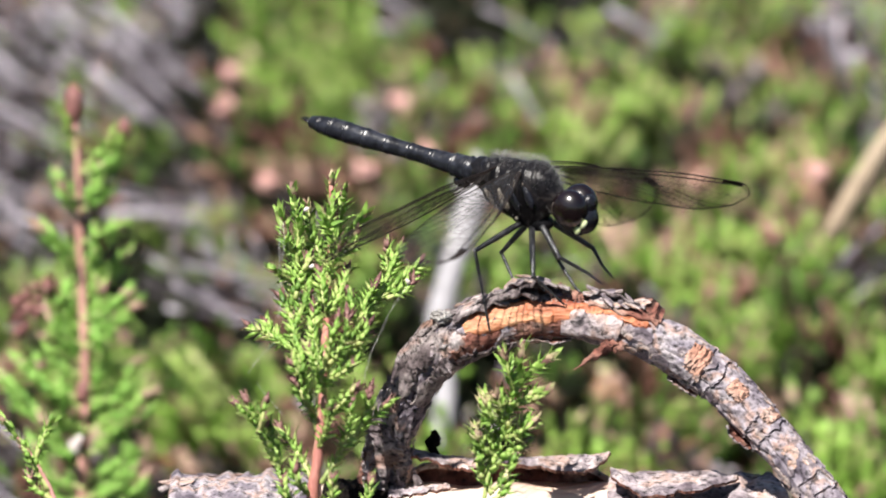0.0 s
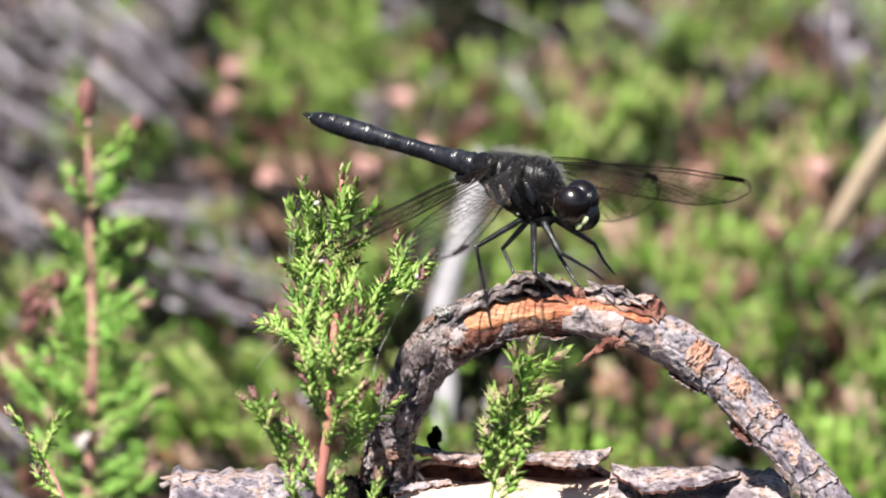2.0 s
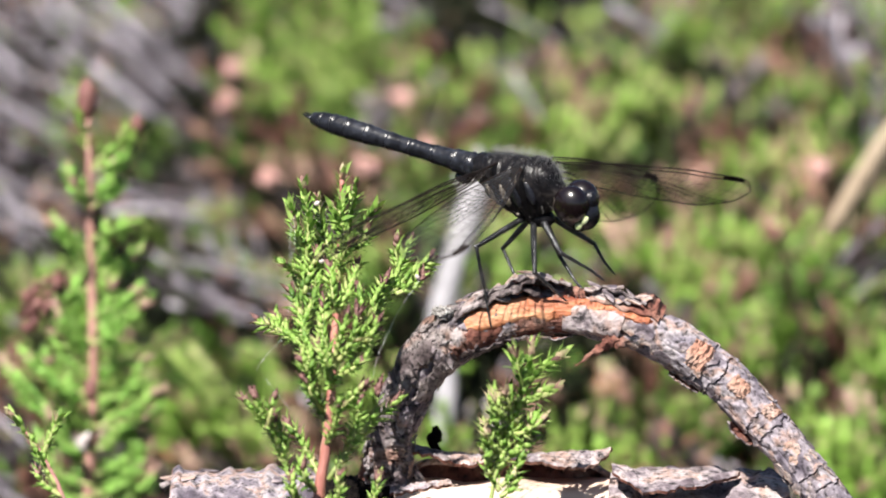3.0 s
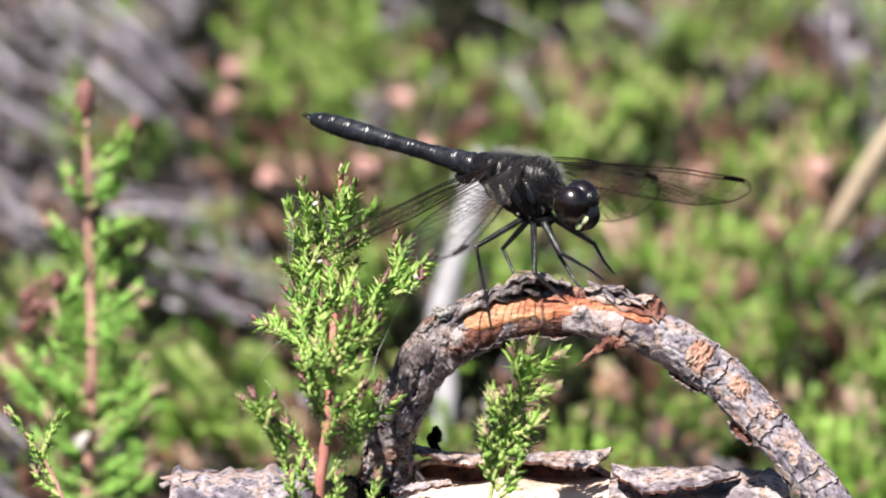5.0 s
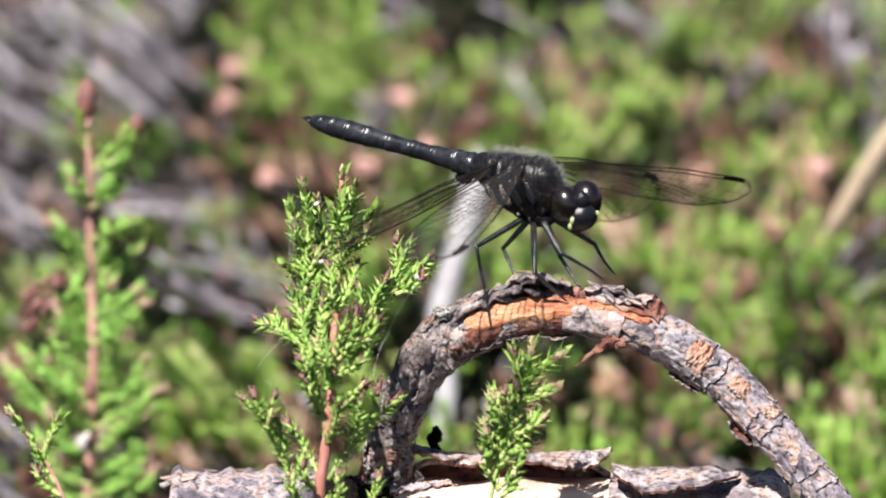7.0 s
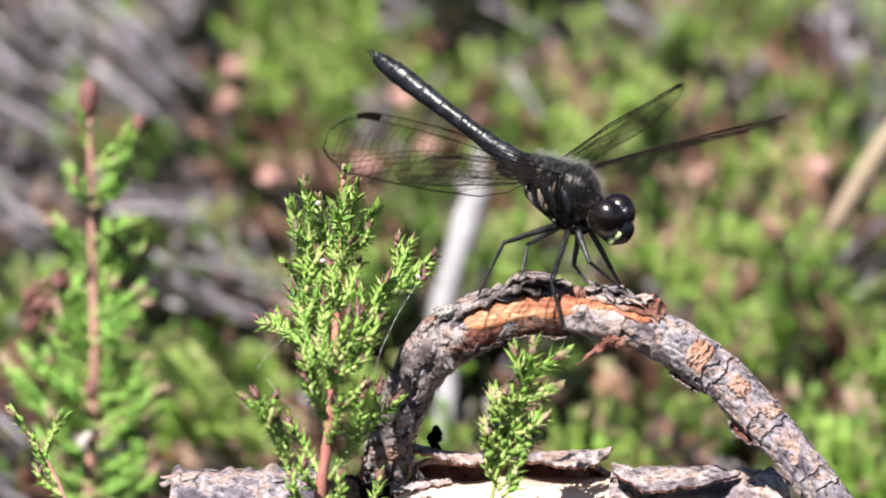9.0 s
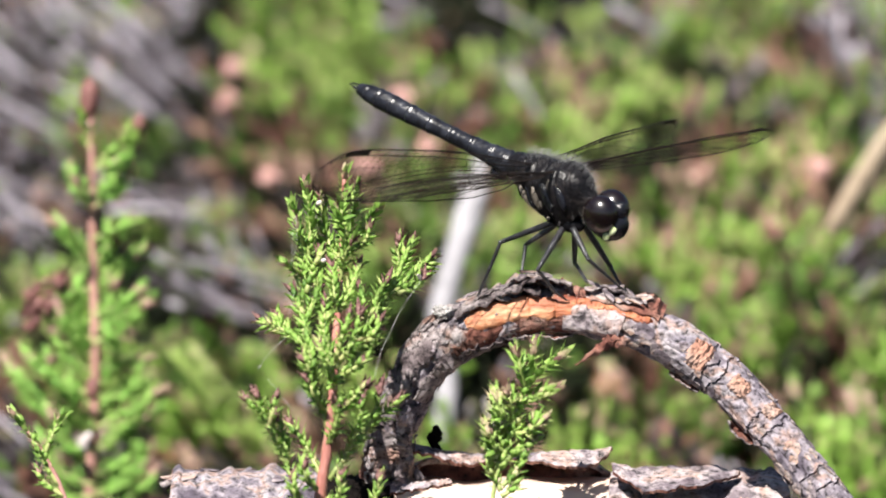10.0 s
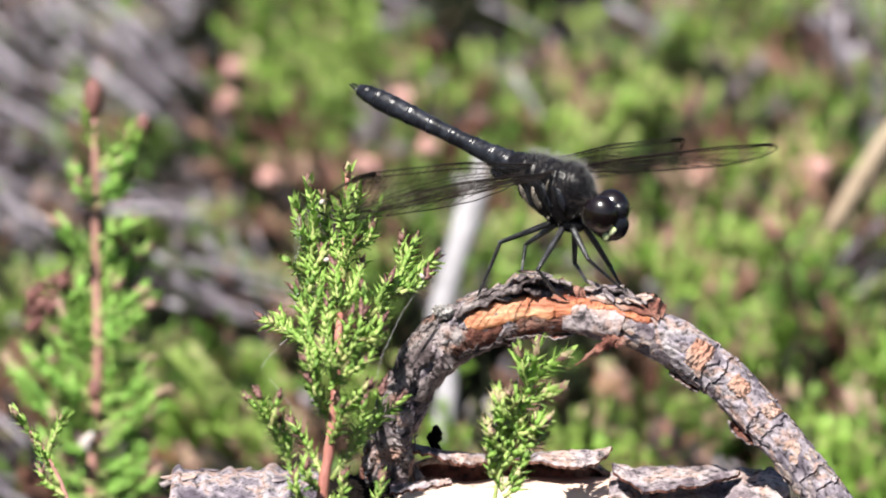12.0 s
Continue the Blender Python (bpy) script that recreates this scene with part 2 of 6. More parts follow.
def frames(path):
    """Tangent, side and up along a path, with no twist."""
    out = []
    side = None
    for i in range(len(path)):
        t = (path[min(i + 1, len(path) - 1)] - path[max(i - 1, 0)]).normalized()
        if side is None:
            side = t.cross(Vector((0.3, 0.2, 1))).normalized()
        side = (side - t * side.dot(t)).normalized()
        out.append((t, side, t.cross(side)))
    return out


def tube(geo, path, radius, sides=8, slot=0, rough=0.0, grain=1.0):
    """A closed tube along path; radius is a number or a function of 0..1."""
    fr = frames(path)
    n = len(path)
    verts, faces = [], []
    for i, (p, (t, s, u)) in enumerate(zip(path, fr)):
        r = radius(i / (n - 1)) if callable(radius) else radius
        for j in range(sides):
            a = 2 * math.pi * j / sides
            way = s * math.cos(a) + u * math.sin(a)
            q = r
            if rough:
                q *= 1 + rough * noise.noise((p + way * r) * grain)
            verts.append(p + way * q)
    for i in range(n - 1):
        for j in range(sides):
            k = (j + 1) % sides
            faces.append((i * sides + j, i * sides + k, (i + 1) * sides + k, (i + 1) * sides + j))
    faces.append(tuple(range(sides))[::-1])
    faces.append(tuple((n - 1) * sides + j for j in range(sides)))
    geo.add(verts, faces, slot)


def blob(geo, centre, radii, slot=0, turn=None, rings=14, sides=20, shape=None):
    """A closed ovoid; shape(unit vector) may scale it."""
    centre = Vector(centre)
    verts, faces = [], []
    for i in range(rings + 1):
        th = math.pi * i / rings
        for j in range(sides):
            ph = 2 * math.pi * j / sides
            d = Vector((math.sin(th) * math.cos(ph), math.sin(th) * math.sin(ph), math.cos(th)))
            q = shape(d) if shape else 1
            p = Vector((d.x * radii[0], d.y * radii[1], d.z * radii[2])) * q
            if turn:
                p = turn @ p
            verts.append(centre + p)
    for i in range(rings):
        for j in range(sides):
            k = (j + 1) % sides
            faces.append((i * sides + j, (i + 1) * sides + j, (i + 1) * sides + k, i * sides + k))
    geo.add(verts, faces, slot)


def along(m_from, m_to, twist=0.0):
    """A pose at m_from whose z points at m_to."""
    z = (m_to - m_from).normalized()
    return Matrix.Translation(m_from) @ z.to_track_quat("Z", "Y").to_matrix().to_4x4() @ Matrix.Rotation(twist, 4, "Z")


# ---- ground ----
def ground_height(x, y):
    """Metres; a low mossy hump carries the log."""
    hump = 0.0125 * math.exp(-((y + 0.0) / 0.035) ** 2) * math.exp(-((x - 0.005) / 0.07) ** 2)
    bumps = 0.006 * noise.noise(Vector((x * 14, y * 14, 0.3))) + 0.002 * noise.noise(Vector((x * 70, y * 70, 2)))
    fade = 1 - math.exp(-((y + 0.0) / 0.05) ** 2)
    return hump + bumps * fade


def build_ground():
    g = Geo()
    steps = [math.sinh(k / 60 * 7.6) / math.sinh(7.6) * 400 for k in range(-60, 61)]
    n = len(steps)
    verts = [(x, y, ground_height(x, y) if abs(x) + abs(y) < 6 else 0.0) for y in steps for x in steps]
    faces = [(j * n + i, j * n + i + 1, (j + 1) * n + i + 1, (j + 1) * n + i) for j in range(n - 1) for i in range(n - 1)]
    g.add(verts, faces)
    tagged(part("ground", g, [PEAT_SHADE]), "dark peaty moorland soil", "ground", kind="structure")


build_ground()


# ---- heather ----
def leaf_geo(geo, m, length, width, slot):
    """One scale leaf: a keeled boat from base to tip along z."""
    l, w = length, width
    pts = [(0, 0, 0), (w, 0.15 * w, 0.35 * l), (0, 0.42 * w, 0.38 * l), (-w, 0.15 * w, 0.35 * l), (0, -0.12 * w, 0.42 * l),
           (0.55 * w, 0.25 * w, 0.72 * l), (-0.55 * w, 0.25 * w, 0.72 * l), (0, 0.65 * w, l)]
    faces = [(0, 2, 1), (0, 3, 2), (0, 1, 4), (0, 4, 3), (1, 2, 5), (2, 3, 6), (2, 6, 5), (5, 6, 7), (1, 5, 4), (3, 4, 6), (4, 5, 7), (4, 7, 6)]
    geo.add([m @ Vector(p) for p in pts], faces, slot)


def leaf_mesh(name, material, length, width):
    g = Geo()
    leaf_geo(g, Matrix.Identity(4), length, width, 0)
    return g.mesh(name, [material], smooth=False)


LEAF_MESHES = [leaf_mesh("leaf", LEAF, l * MM, w * MM) for l, w in ((1.35, 0.23), (1.55, 0.24), (1.2, 0.23), (1.4, 0.25))]
TIP_MESHES = [leaf_mesh("bud", TIP, l * MM, w * MM) for l, w in ((1.1, 0.23), (0.95, 0.22))]


def shoot_leaves(rng, path, gap, size, flare=40):
    """Poses of leaf pairs up a shoot, each pair crosswise to the last, closing to a tuft at the tip."""
    out = []
    fr = frames(path)
    total = sum((path[i + 1] - path[i]).length for i in range(len(path) - 1))
    count = max(4, int(total / gap))
    for k in range(count):
        x = k / (count - 1) * (len(path) - 1)
        i = min(int(x), len(path) - 2)
        p = path[i].lerp(path[i + 1], x - i)
        t, s, u = fr[i]
        base = Matrix((s, u, t)).transposed().to_4x4()
        last = k >= count - 3
        for h in range(4 if last else 2):
            a = math.pi * h / (2 if last else 1) + (math.pi / 2) * (k % 2) + rng.uniform(-0.35, 0.35)
            tilt = radians(rng.uniform(6, 34) if last else flare + rng.uniform(-16, 20))
            m = Matrix.Translation(p) @ base @ Matrix.Rotation(a, 4, "Z") @ Matrix.Rotation(-tilt, 4, "X")
            out.append((m @ Matrix.Scale(size * rng.uniform(0.75, 1.2), 4), last and rng.random() < 0.6))
    return out


class Sprig:
    """A heather sprig: a stem, side shoots and their leaves, rooted in the ground."""

    def __init__(self, seed, stem, root, stem_radius, stem_mat, single=0, size=1.06, gap=0.29, bare=0.4):
        self.rng = random.Random(seed)
        self.root = root
        self.poses = []
        self.size, self.gap = size, gap * MM
        self.single = single
        self.thing = new("heather_sprig")
        self.thing.location = root
        g = Geo()
        path = [p - root for p in spline(stem, 40)]
        tube(g, path, lambda x: stem_radius * MM * (1.15 - 0.75 * x), 8, 0, 0.25, 900)
        part("stem", g, [stem_mat], self.thing, "reddish woody stem")
        top = path[int(len(path) * (1 - bare)):]
        if len(top) > 3:
            self.poses += shoot_leaves(self.rng, top, self.gap, self.size)

    def shoot(self, *pts, radius=0.22, flare=36):
        path = [p - self.root for p in spline(pts, 10)]
        g = Geo()
        tube(g, path, lambda x: radius * MM * (1.2 - 0.8 * x), 6, 0, 0.2, 900)
        part("side_shoot", g, [GREEN_STEM], self.thing)
        self.poses += shoot_leaves(self.rng, path[1:], self.gap, self.size, flare)
        return self

    def finish(self, label, group="heather sprigs beside the perch", foliage=LEAVES):
        rng = self.rng
        order = sorted(self.poses, key=lambda e: -e[0].translation.z)
        rest = Geo()
        for k, (m, tip) in enumerate(order):
            if k < self.single:
                ob = new("bud" if tip else "leaf", rng.choice(TIP_MESHES if tip else LEAF_MESHES))
                ob.parent = self.thing
                ob.matrix_basis = m
            else:
                leaf_geo(rest, m, 1.4 * MM, 0.24 * MM, 1 if tip else 0)
        if rest.f:
            tagged(part("leaves", rest, [foliage, TIP], self.thing), kind="stuff")
        return tagged(self.thing, label, "heather", group)


def build_middle_sprig():
    s = Sprig(3, [site(-11.93, -54.7, -10), site(-11.34, -37.1, -10), site(-10.85, -22.44, -10), site(-10.22, -17.55, -10), site(-9.73, -12.66, -10), site(-9.53, -7.81, -7.6), site(-9.22, -0.45, 1), site(-8.97, 6.56, 1)],
              site(-11.93, -54.7, -10), 0.55, STEM_RED, single=290, bare=0.2)
    s.shoot(site(-12.17, -22.68, -10), site(-13.85, -17.99, -11), site(-15.28, -15.03, -12), site(-16.93, -13.19, -12), radius=0.22)
    s.shoot(site(-13.61, -18.73, -11), site(-13.85, -16.53, -11), site(-14.53, -14.68, -11))
    s.shoot(site(-14.89, -16.01, -12), site(-15.47, -14.06, -12), site(-16.15, -12.75, -12))
    s.shoot(site(-15.28, -15.52, -12), site(-14.85, -14.27, -13), site(-14.66, -13.3, -13))
    s.shoot(site(-10.56, -19.99, -10), site(-11.95, -17.34, -9), site(-13.36, -15.27, -8))
    s.shoot(site(-10.95, -20.97, -10), site(-11.87, -19.9, -12), site(-12.12, -18.93, -12))
    s.shoot(site(-10.07, -16.08, -10), site(-11.14, -12.17, -10), site(-12.59, -8.31, -7.2), site(-15.97, -6.4, -3.7), radius=0.22)
    s.shoot(site(-11.14, -12.17, -10), site(-11.69, -8.75, -9.8), site(-13.21, -3.91, -4.7), radius=0.22)
    s.shoot(site(-12.49, -8.31, -7.2), site(-13.8, -7.37, -4.9), site(-14.73, -5.92, -2.1))
    s.shoot(site(-12.62, -5.87, -6.1), site(-12.45, -0.95, 0), site(-13.45, 3.45, 0), radius=0.2)
    s.shoot(site(-12.18, -1.45, -0.6), site(-11.92, 2.05, -1), site(-12.32, 5.54, -1), radius=0.2)
    s.shoot(site(-12.4, -2.44, -1.8), site(-13.1, -1.94, -3.2), site(-13.74, -1.44, -3.6))
    s.shoot(site(-9.29, -1.95, -0.2), site(-10.5, 1.05, 2), site(-11.15, 4.32, 2))
    s.shoot(site(-9.12, 0.55, 1), site(-8.2, 3.05, 0), site(-7.78, 5.54, -1))
    s.shoot(site(-9.02, 0.05, 1), site(-7.23, 2.06, 2), site(-6.13, 3.57, 2))
    s.shoot(site(-9.21, -1.45, 0.4), site(-8.66, 1.05, -2), site(-9.66, 3.53, -2))
    s.shoot(site(-9.46, -6.85, -6.3), site(-11.18, -3.94, -0.7), site(-11.02, 0.05, 3))
    s.shoot(site(-9.48, -10.22, -10), site(-7.09, -7.33, -6.9), site(-4.69, -3.44, -1.1), site(-3.11, 0.3, 2), radius=0.22)
    s.shoot(site(-4.68, -3.93, -1.7), site(-2.96, -2.46, 1.2), site(-1.31, -0.86, 3))
    s.shoot(site(-6.37, -6.37, -5.7), site(-6.04, -4.41, -4.3), site(-5.17, -2.84, -2.3))
    s.shoot(site(-3.96, -1.95, 0.8), site(-4.21, -0.7, 1), site(-4.11, 0.65, 1))
    s.shoot(site(-4.18, -3.93, -1.7), site(-2.94, -3.44, -1.1), site(-1.95, -2.45, 0.2))
    s.shoot(site(-9.19, -9.73, -10), site(-8.01, -8.26, -10.2), site(-7.47, -5.6, -7.8))
    s.shoot(site(-9.29, -11.19, -10), site(-8, -10.44, -11), site(-7.02, -9.7, -11))
    s.shoot(site(-9.73, -9.73, -10), site(-10.49, -7.3, -8.9), site(-10.46, -4.88, -5.9))
    s.shoot(site(-9.49, -5.88, -5.1), site(-8.51, -3.91, -4.7), site(-7.67, -1.44, -1.6))
    s.shoot(site(-9.97, -19.99, -10), site(-8.03, -17.1, -9), site(-6.33, -15.17, -8), site(-4.27, -13.31, -8), radius=0.2)
    s.shoot(site(-7.05, -16.12, -9), site(-6.07, -14.4, -9), site(-5.68, -12.3, -9))
    s.shoot(site(-8.52, -17.59, -9), site(-7.61, -15.56, -11), site(-7.22, -13.22, -11))
    s.shoot(site(-9.87, -14.61, -10), site(-8.24, -13.22, -11), site(-7.02, -12.05, -11))
    s.shoot(site(-10.22, -17.06, -10), site(-9.44, -15.28, -12), site(-9.03, -13.54, -13))
    s.shoot(site(-10.7, -22.68, -10), site(-9.22, -21.41, -11), site(-8.97, -19.95, -11))
    s.shoot(site(-11.68, -22.92, -10), site(-12.84, -21.36, -12), site(-13.09, -19.9, -12))
    s.shoot(site(-6.55, -23.9, -10), site(-5.96, -21.46, -10), site(-5.67, -19.99, -10))
    s.shoot(site(-9.58, -12.17, -10), site(-9.9, -10.15, -13), site(-10.79, -8.31, -12.3))
    s.shoot(site(-9.48, -9.73, -10), site(-8.98, -7.76, -10.6), site(-8.42, -6.07, -9.4))
    s.shoot(site(-9.39, -5.88, -5.1), site(-9.67, -3.9, -5.7), site(-9.91, -1.93, -4.2))
    s.shoot(site(-9.27, -2.94, -1.4), site(-8.96, -0.95, -2), site(-8.24, 0.55, -3))
    s.shoot(site(-9.12, 1.05, 1), site(-9.26, 2.54, -2), site(-8.86, 4.53, -2))
    s.shoot(site(-12.48, -7.81, -7.6), site(-12.01, -5.86, -7.1), site(-11.28, -3.91, -4.7))
    s.shoot(site(-12.2, -3.92, -3.7), site(-11.71, -1.94, -3.2), site(-11.15, -0.45, -2))
    s.shoot(site(-12.3, 0.05, 0), site(-12.87, 1.05, -1), site(-13.17, 2.14, -1))
    s.shoot(site(-6.61, -6.61, -6), site(-7.1, -4.88, -5.9), site(-7.33, -3.66, -4.4))
    s.shoot(site(-8.99, -10.7, -10), site(-7.07, -8.79, -7.8), site(-6.03, -7.37, -4.9))
    s.shoot(site(-10.95, -12.17, -10), site(-11.63, -10.66, -12), site(-12.12, -9.68, -12))
    s.shoot(site(-8.05, -8.29, -8.2), site(-6.57, -7.8, -8.6), site(-5.71, -6.35, -6.7))
    s.shoot(site(-10.46, -14.13, -10), site(-11.29, -12.6, -12), site(-11.63, -11.63, -12))
    s.shoot(site(-9.22, -0.45, 1), site(-7.2, 0.55, 0), site(-6.7, 1.8, 0))
    petal = Geo()
    for p in (site(-2.3, -2.45, -0.8), site(-10.72, -1.04, -3.1), site(-11.15, 4.03, -2)):
        blob(petal, p - s.root, (0.3 * MM, 0.14 * MM, 0.2 * MM), 0, Matrix.Rotation(p.x * 900, 3, "Y"), 6, 8)
    tagged(part("old_petals", petal, [PETAL], s.thing, "shrivelled whitish petals"), kind="stuff")
    return s.finish("bright green heather sprig with brownish tips and red stem")


def build_small_sprig():
    s = Sprig(5, [site(2.26, -51.02, -8), site(3.24, -32.36, -8), site(4.12, -22.05, -8), site(5.11, -17.63, -8), site(6.43, -13.7, -8), site(7.66, -8.69, -8)],
              site(2.26, -51.02, -8), 0.24, GREEN_STEM, single=120, size=1.3, bare=0.5)
    s.shoot(site(6.92, -12.23, -8), site(8.15, -10.75, -8), site(9.87, -9.38, -8))
    s.shoot(site(6.58, -13.45, -8), site(8.15, -12.96, -8), site(9.53, -12.23, -8))
    s.shoot(site(6.92, -12.23, -8), site(6.56, -10.48, -9), site(6.17, -9.16, -9))
    s.shoot(site(5.94, -15.17, -8), site(4.95, -14.4, -9), site(4.61, -13.08, -9))
    s.shoot(site(5.7, -16.15, -8), site(7.15, -15.87, -9), site(8.13, -15.24, -9))
    s.shoot(site(5.2, -17.63, -8), site(4.21, -17.1, -9), site(3.82, -16.02, -9))
    s.shoot(site(4.96, -18.61, -8), site(6.19, -17.63, -8), site(7.41, -16.89, -8))
    s.shoot(site(5.94, -15.17, -8), site(5.68, -13.42, -9), site(5.44, -12.69, -9))
    s.shoot(site(4.91, -21.06, -8), site(4.22, -19.84, -8), site(3.83, -18.22, -8))
    s.shoot(site(5.01, -20.67, -8), site(5.94, -19.69, -8), site(6.78, -18.22, -8))
    s.shoot(site(5.11, -19.20, -8), site(4.12, -17.63, -8), site(3.63, -15.91, -8))
    s.shoot(site(5.20, -18.71, -8), site(6.43, -17.14, -8), site(7.56, -15.27, -8))
    s.shoot(site(5.35, -17.73, -8), site(4.71, -15.66, -8), site(4.32, -13.40, -8))
    s.shoot(site(4.91, -21.56, -8), site(5.70, -20.97, -8), site(6.09, -19.98, -8))
    s.shoot(site(5.94, -14.44, -8), site(6.92, -13.31, -8), site(8.64, -12.23, -8))
    return s.finish("small fresh green heather sprig under the arched branch")


def build_left_sprig():
    s = Sprig(7, [site(-36.8, -54.79, 64), site(-36.34, -37.65, 64), site(-35.94, -26.23, 64), site(-35.37, -14.23, 64), site(-35.65, -2.23, 64), site(-35.82, 6.34, 64), site(-35.94, 13.2, 64)],
              site(-36.8, -54.79, 64), 0.66, STEM_TAN, single=60, size=1.65, gap=0.36, bare=0.0)
    s.poses.clear()
    s.shoot(site(-35.88, 9.77, 64), site(-36.51, 11.48, 64), site(-36.8, 12.91, 64))
    s.shoot(site(-35.77, 8.06, 64), site(-33.08, 8.91, 64), site(-31.14, 11.79, 65))
    s.shoot(site(-35.65, 4.06, 64), site(-33.43, 6.35, 65), site(-32.64, 9.81, 66))
    s.shoot(site(-35.82, 3.77, 64), site(-36.72, 5.19, 63), site(-37.29, 6.61, 63))
    s.shoot(site(-35.65, -1.66, 64), site(-37.29, 0.06, 63), site(-38.55, 1.88, 63))
    s.shoot(site(-35.65, -1.66, 64), site(-33.94, 0.63, 64), site(-32.68, 2.06, 64))
    s.shoot(site(-35.65, -4.51, 64), site(-33.43, -2.81, 65), site(-31.43, -0.8, 65))
    s.shoot(site(-35.65, -3.37, 64), site(-34.58, -1.66, 65), site(-34.01, 1.2, 65))
    s.shoot(site(-35.54, -7.94, 64), site(-33.37, -7.37, 64), site(-30.8, -5.66, 64))
    s.shoot(site(-35.54, -7.94, 64), site(-34.22, -5.66, 64), site(-33.65, -3.94, 64))
    s.shoot(site(-35.48, -11.37, 64), site(-37.58, -9.07, 63), site(-38.72, -6.79, 63))
    s.shoot(site(-35.48, -11.37, 64), site(-36.8, -7.37, 64), site(-37.08, -3.94, 64))
    s.shoot(site(-35.42, -15.94, 64), site(-38.51, -14.23, 64), site(-39.94, -11.37, 64))
    s.shoot(site(-35.42, -18.23, 64), site(-39.65, -15.94, 64), site(-43.37, -12.51, 64))
    s.shoot(site(-35.42, -18.23, 64), site(-33.43, -14.83, 65), site(-31.43, -14.25, 65))
    s.shoot(site(-35.42, -19.37, 64), site(-37.22, -17.02, 62), site(-37.79, -14.17, 62))
    s.shoot(site(-35.42, -20.51, 64), site(-32.8, -18.23, 64), site(-30.23, -15.66, 64))
    s.shoot(site(-35.48, -23.37, 64), site(-32.8, -21.65, 64), site(-31.08, -18.8, 64))
    s.shoot(site(-35.48, -25.08, 64), site(-33.37, -23.94, 64), site(-31.94, -22.8, 64))
    s.shoot(site(-35.48, -26.23, 64), site(-31.08, -24.51, 64), site(-29.94, -23.37, 64))
    s.shoot(site(-35.48, -22.23, 64), site(-37.37, -20.51, 64), site(-38.51, -17.66, 64))
    s.shoot(site(-35.48, -14.8, 64), site(-33.65, -11.37, 64), site(-33.94, -9.08, 64))
    s.shoot(site(-35.44, -14.71, 61), site(-38.85, -13.58, 61), site(-41.41, -11.30, 61))
    s.shoot(site(-35.65, -16.80, 64), site(-40.80, -15.94, 64), site(-43.94, -12.23, 64))
    s.shoot(site(-35.37, -18.23, 64), site(-39.08, -17.37, 64), site(-41.08, -14.80, 64))
    s.shoot(site(-35.16, -18.12, 61), site(-31.47, -16.13, 61), site(-29.31, -14.71, 61))
    s.shoot(site(-35.37, -20.51, 64), site(-32.22, -18.91, 64), site(-29.83, -16.97, 64))
    s.shoot(site(-35.37, -22.80, 64), site(-31.94, -22.23, 64), site(-30.40, -19.65, 64))
    s.shoot(site(-35.16, -23.91, 61), site(-38.85, -22.38, 61), site(-40.27, -19.82, 61))
    s.shoot(site(-35.37, -24.63, 64), site(-32.80, -24.05, 64), site(-30.80, -22.11, 64))
    s.shoot(site(-35.65, -12.51, 64), site(-37.65, -11.37, 64), site(-39.08, -9.08, 64))
    s.shoot(site(-35.44, -9.71, 61), site(-32.89, -8.18, 61), site(-30.22, -5.62, 61))
    s.shoot(site(-35.65, -9.43, 64), site(-37.37, -7.66, 64), site(-38.85, -6.91, 64))
    s.shoot(site(-35.65, 0.06, 64), site(-37.82, 0.91, 64), site(-39.20, 2.11, 64))
    s.shoot(site(-35.44, 0.91, 61), site(-33.17, 1.87, 61), site(-31.70, 2.56, 61))
    s.shoot(site(-35.77, 6.34, 64), site(-36.91, 6.80, 64), site(-37.48, 7.48, 64))
    s.shoot(site(-35.37, 8.63, 64), site(-33.37, 10.23, 64), site(-32.51, 11.60, 64))
    s.shoot(site(-35.44, -6.76, 61), site(-33.17, -5.91, 61), site(-31.35, -4.49, 61))
    s.shoot(site(-35.54, -11.94, 64), site(-33.37, -11.94, 64), site(-31.08, -11.37, 64))
    s.shoot(site(-35.54, -14.80, 64), site(-32.51, -14.80, 64), site(-31.08, -12.51, 64))
    s.shoot(site(-35.16, -20.39, 61), site(-37.72, -19.82, 61), site(-39.42, -16.98, 61))
    s.shoot(site(-35.65, -3.94, 64), site(-37.94, -4.51, 64), site(-38.51, -3.37, 64))
    s.shoot(site(-35.65, 5.20, 64), site(-34.40, 6.34, 64), site(-33.60, 8.06, 64))
    s.shoot(site(-35.33, -24.94, 61), site(-37.72, -24.94, 61), site(-38.85, -23.23, 61))
    for tip, size in ((site(-31.03, 12.51, 64), 0.75), (site(-33.24, 1.48, 62), 0.7), (site(-35.44, -14.14, 61), 0.8)):
        g = Geo()
        blob(g, tip - s.root, (0.9 * size * MM, 0.9 * size * MM, 1.5 * size * MM), 0, None, 10, 12, shape=lambda d: 1 + 0.3 * noise.noise(d * 4))
        part("bud", g, [BUD], s.thing, "rust-brown closed bud")
    g = Geo()
    for k in range(3):
        blob(g, site(-36.11, -19.67, 60) - s.root + Vector((0.25 * (k - 1), 0, 0.35 * k)) * MM, (0.4 * MM, 0.25 * MM, 0.75 * MM), 0, Matrix.Rotation(0.5 * (k - 1), 3, "Y"), 8, 10)
    part("old_petal", g, [PETAL], s.thing, "shrivelled whitish petal")
    g = Geo()
    blob(g, site(-36.11, 15.03, 64) - s.root, (1.0 * MM, 1.0 * MM, 2.2 * MM), 0, rings=10, sides=12, shape=lambda d: 1 + 0.25 * noise.noise(d * 4))
    part("bud", g, [BUD], s.thing, "rust-brown closed bud")
    g = Geo()
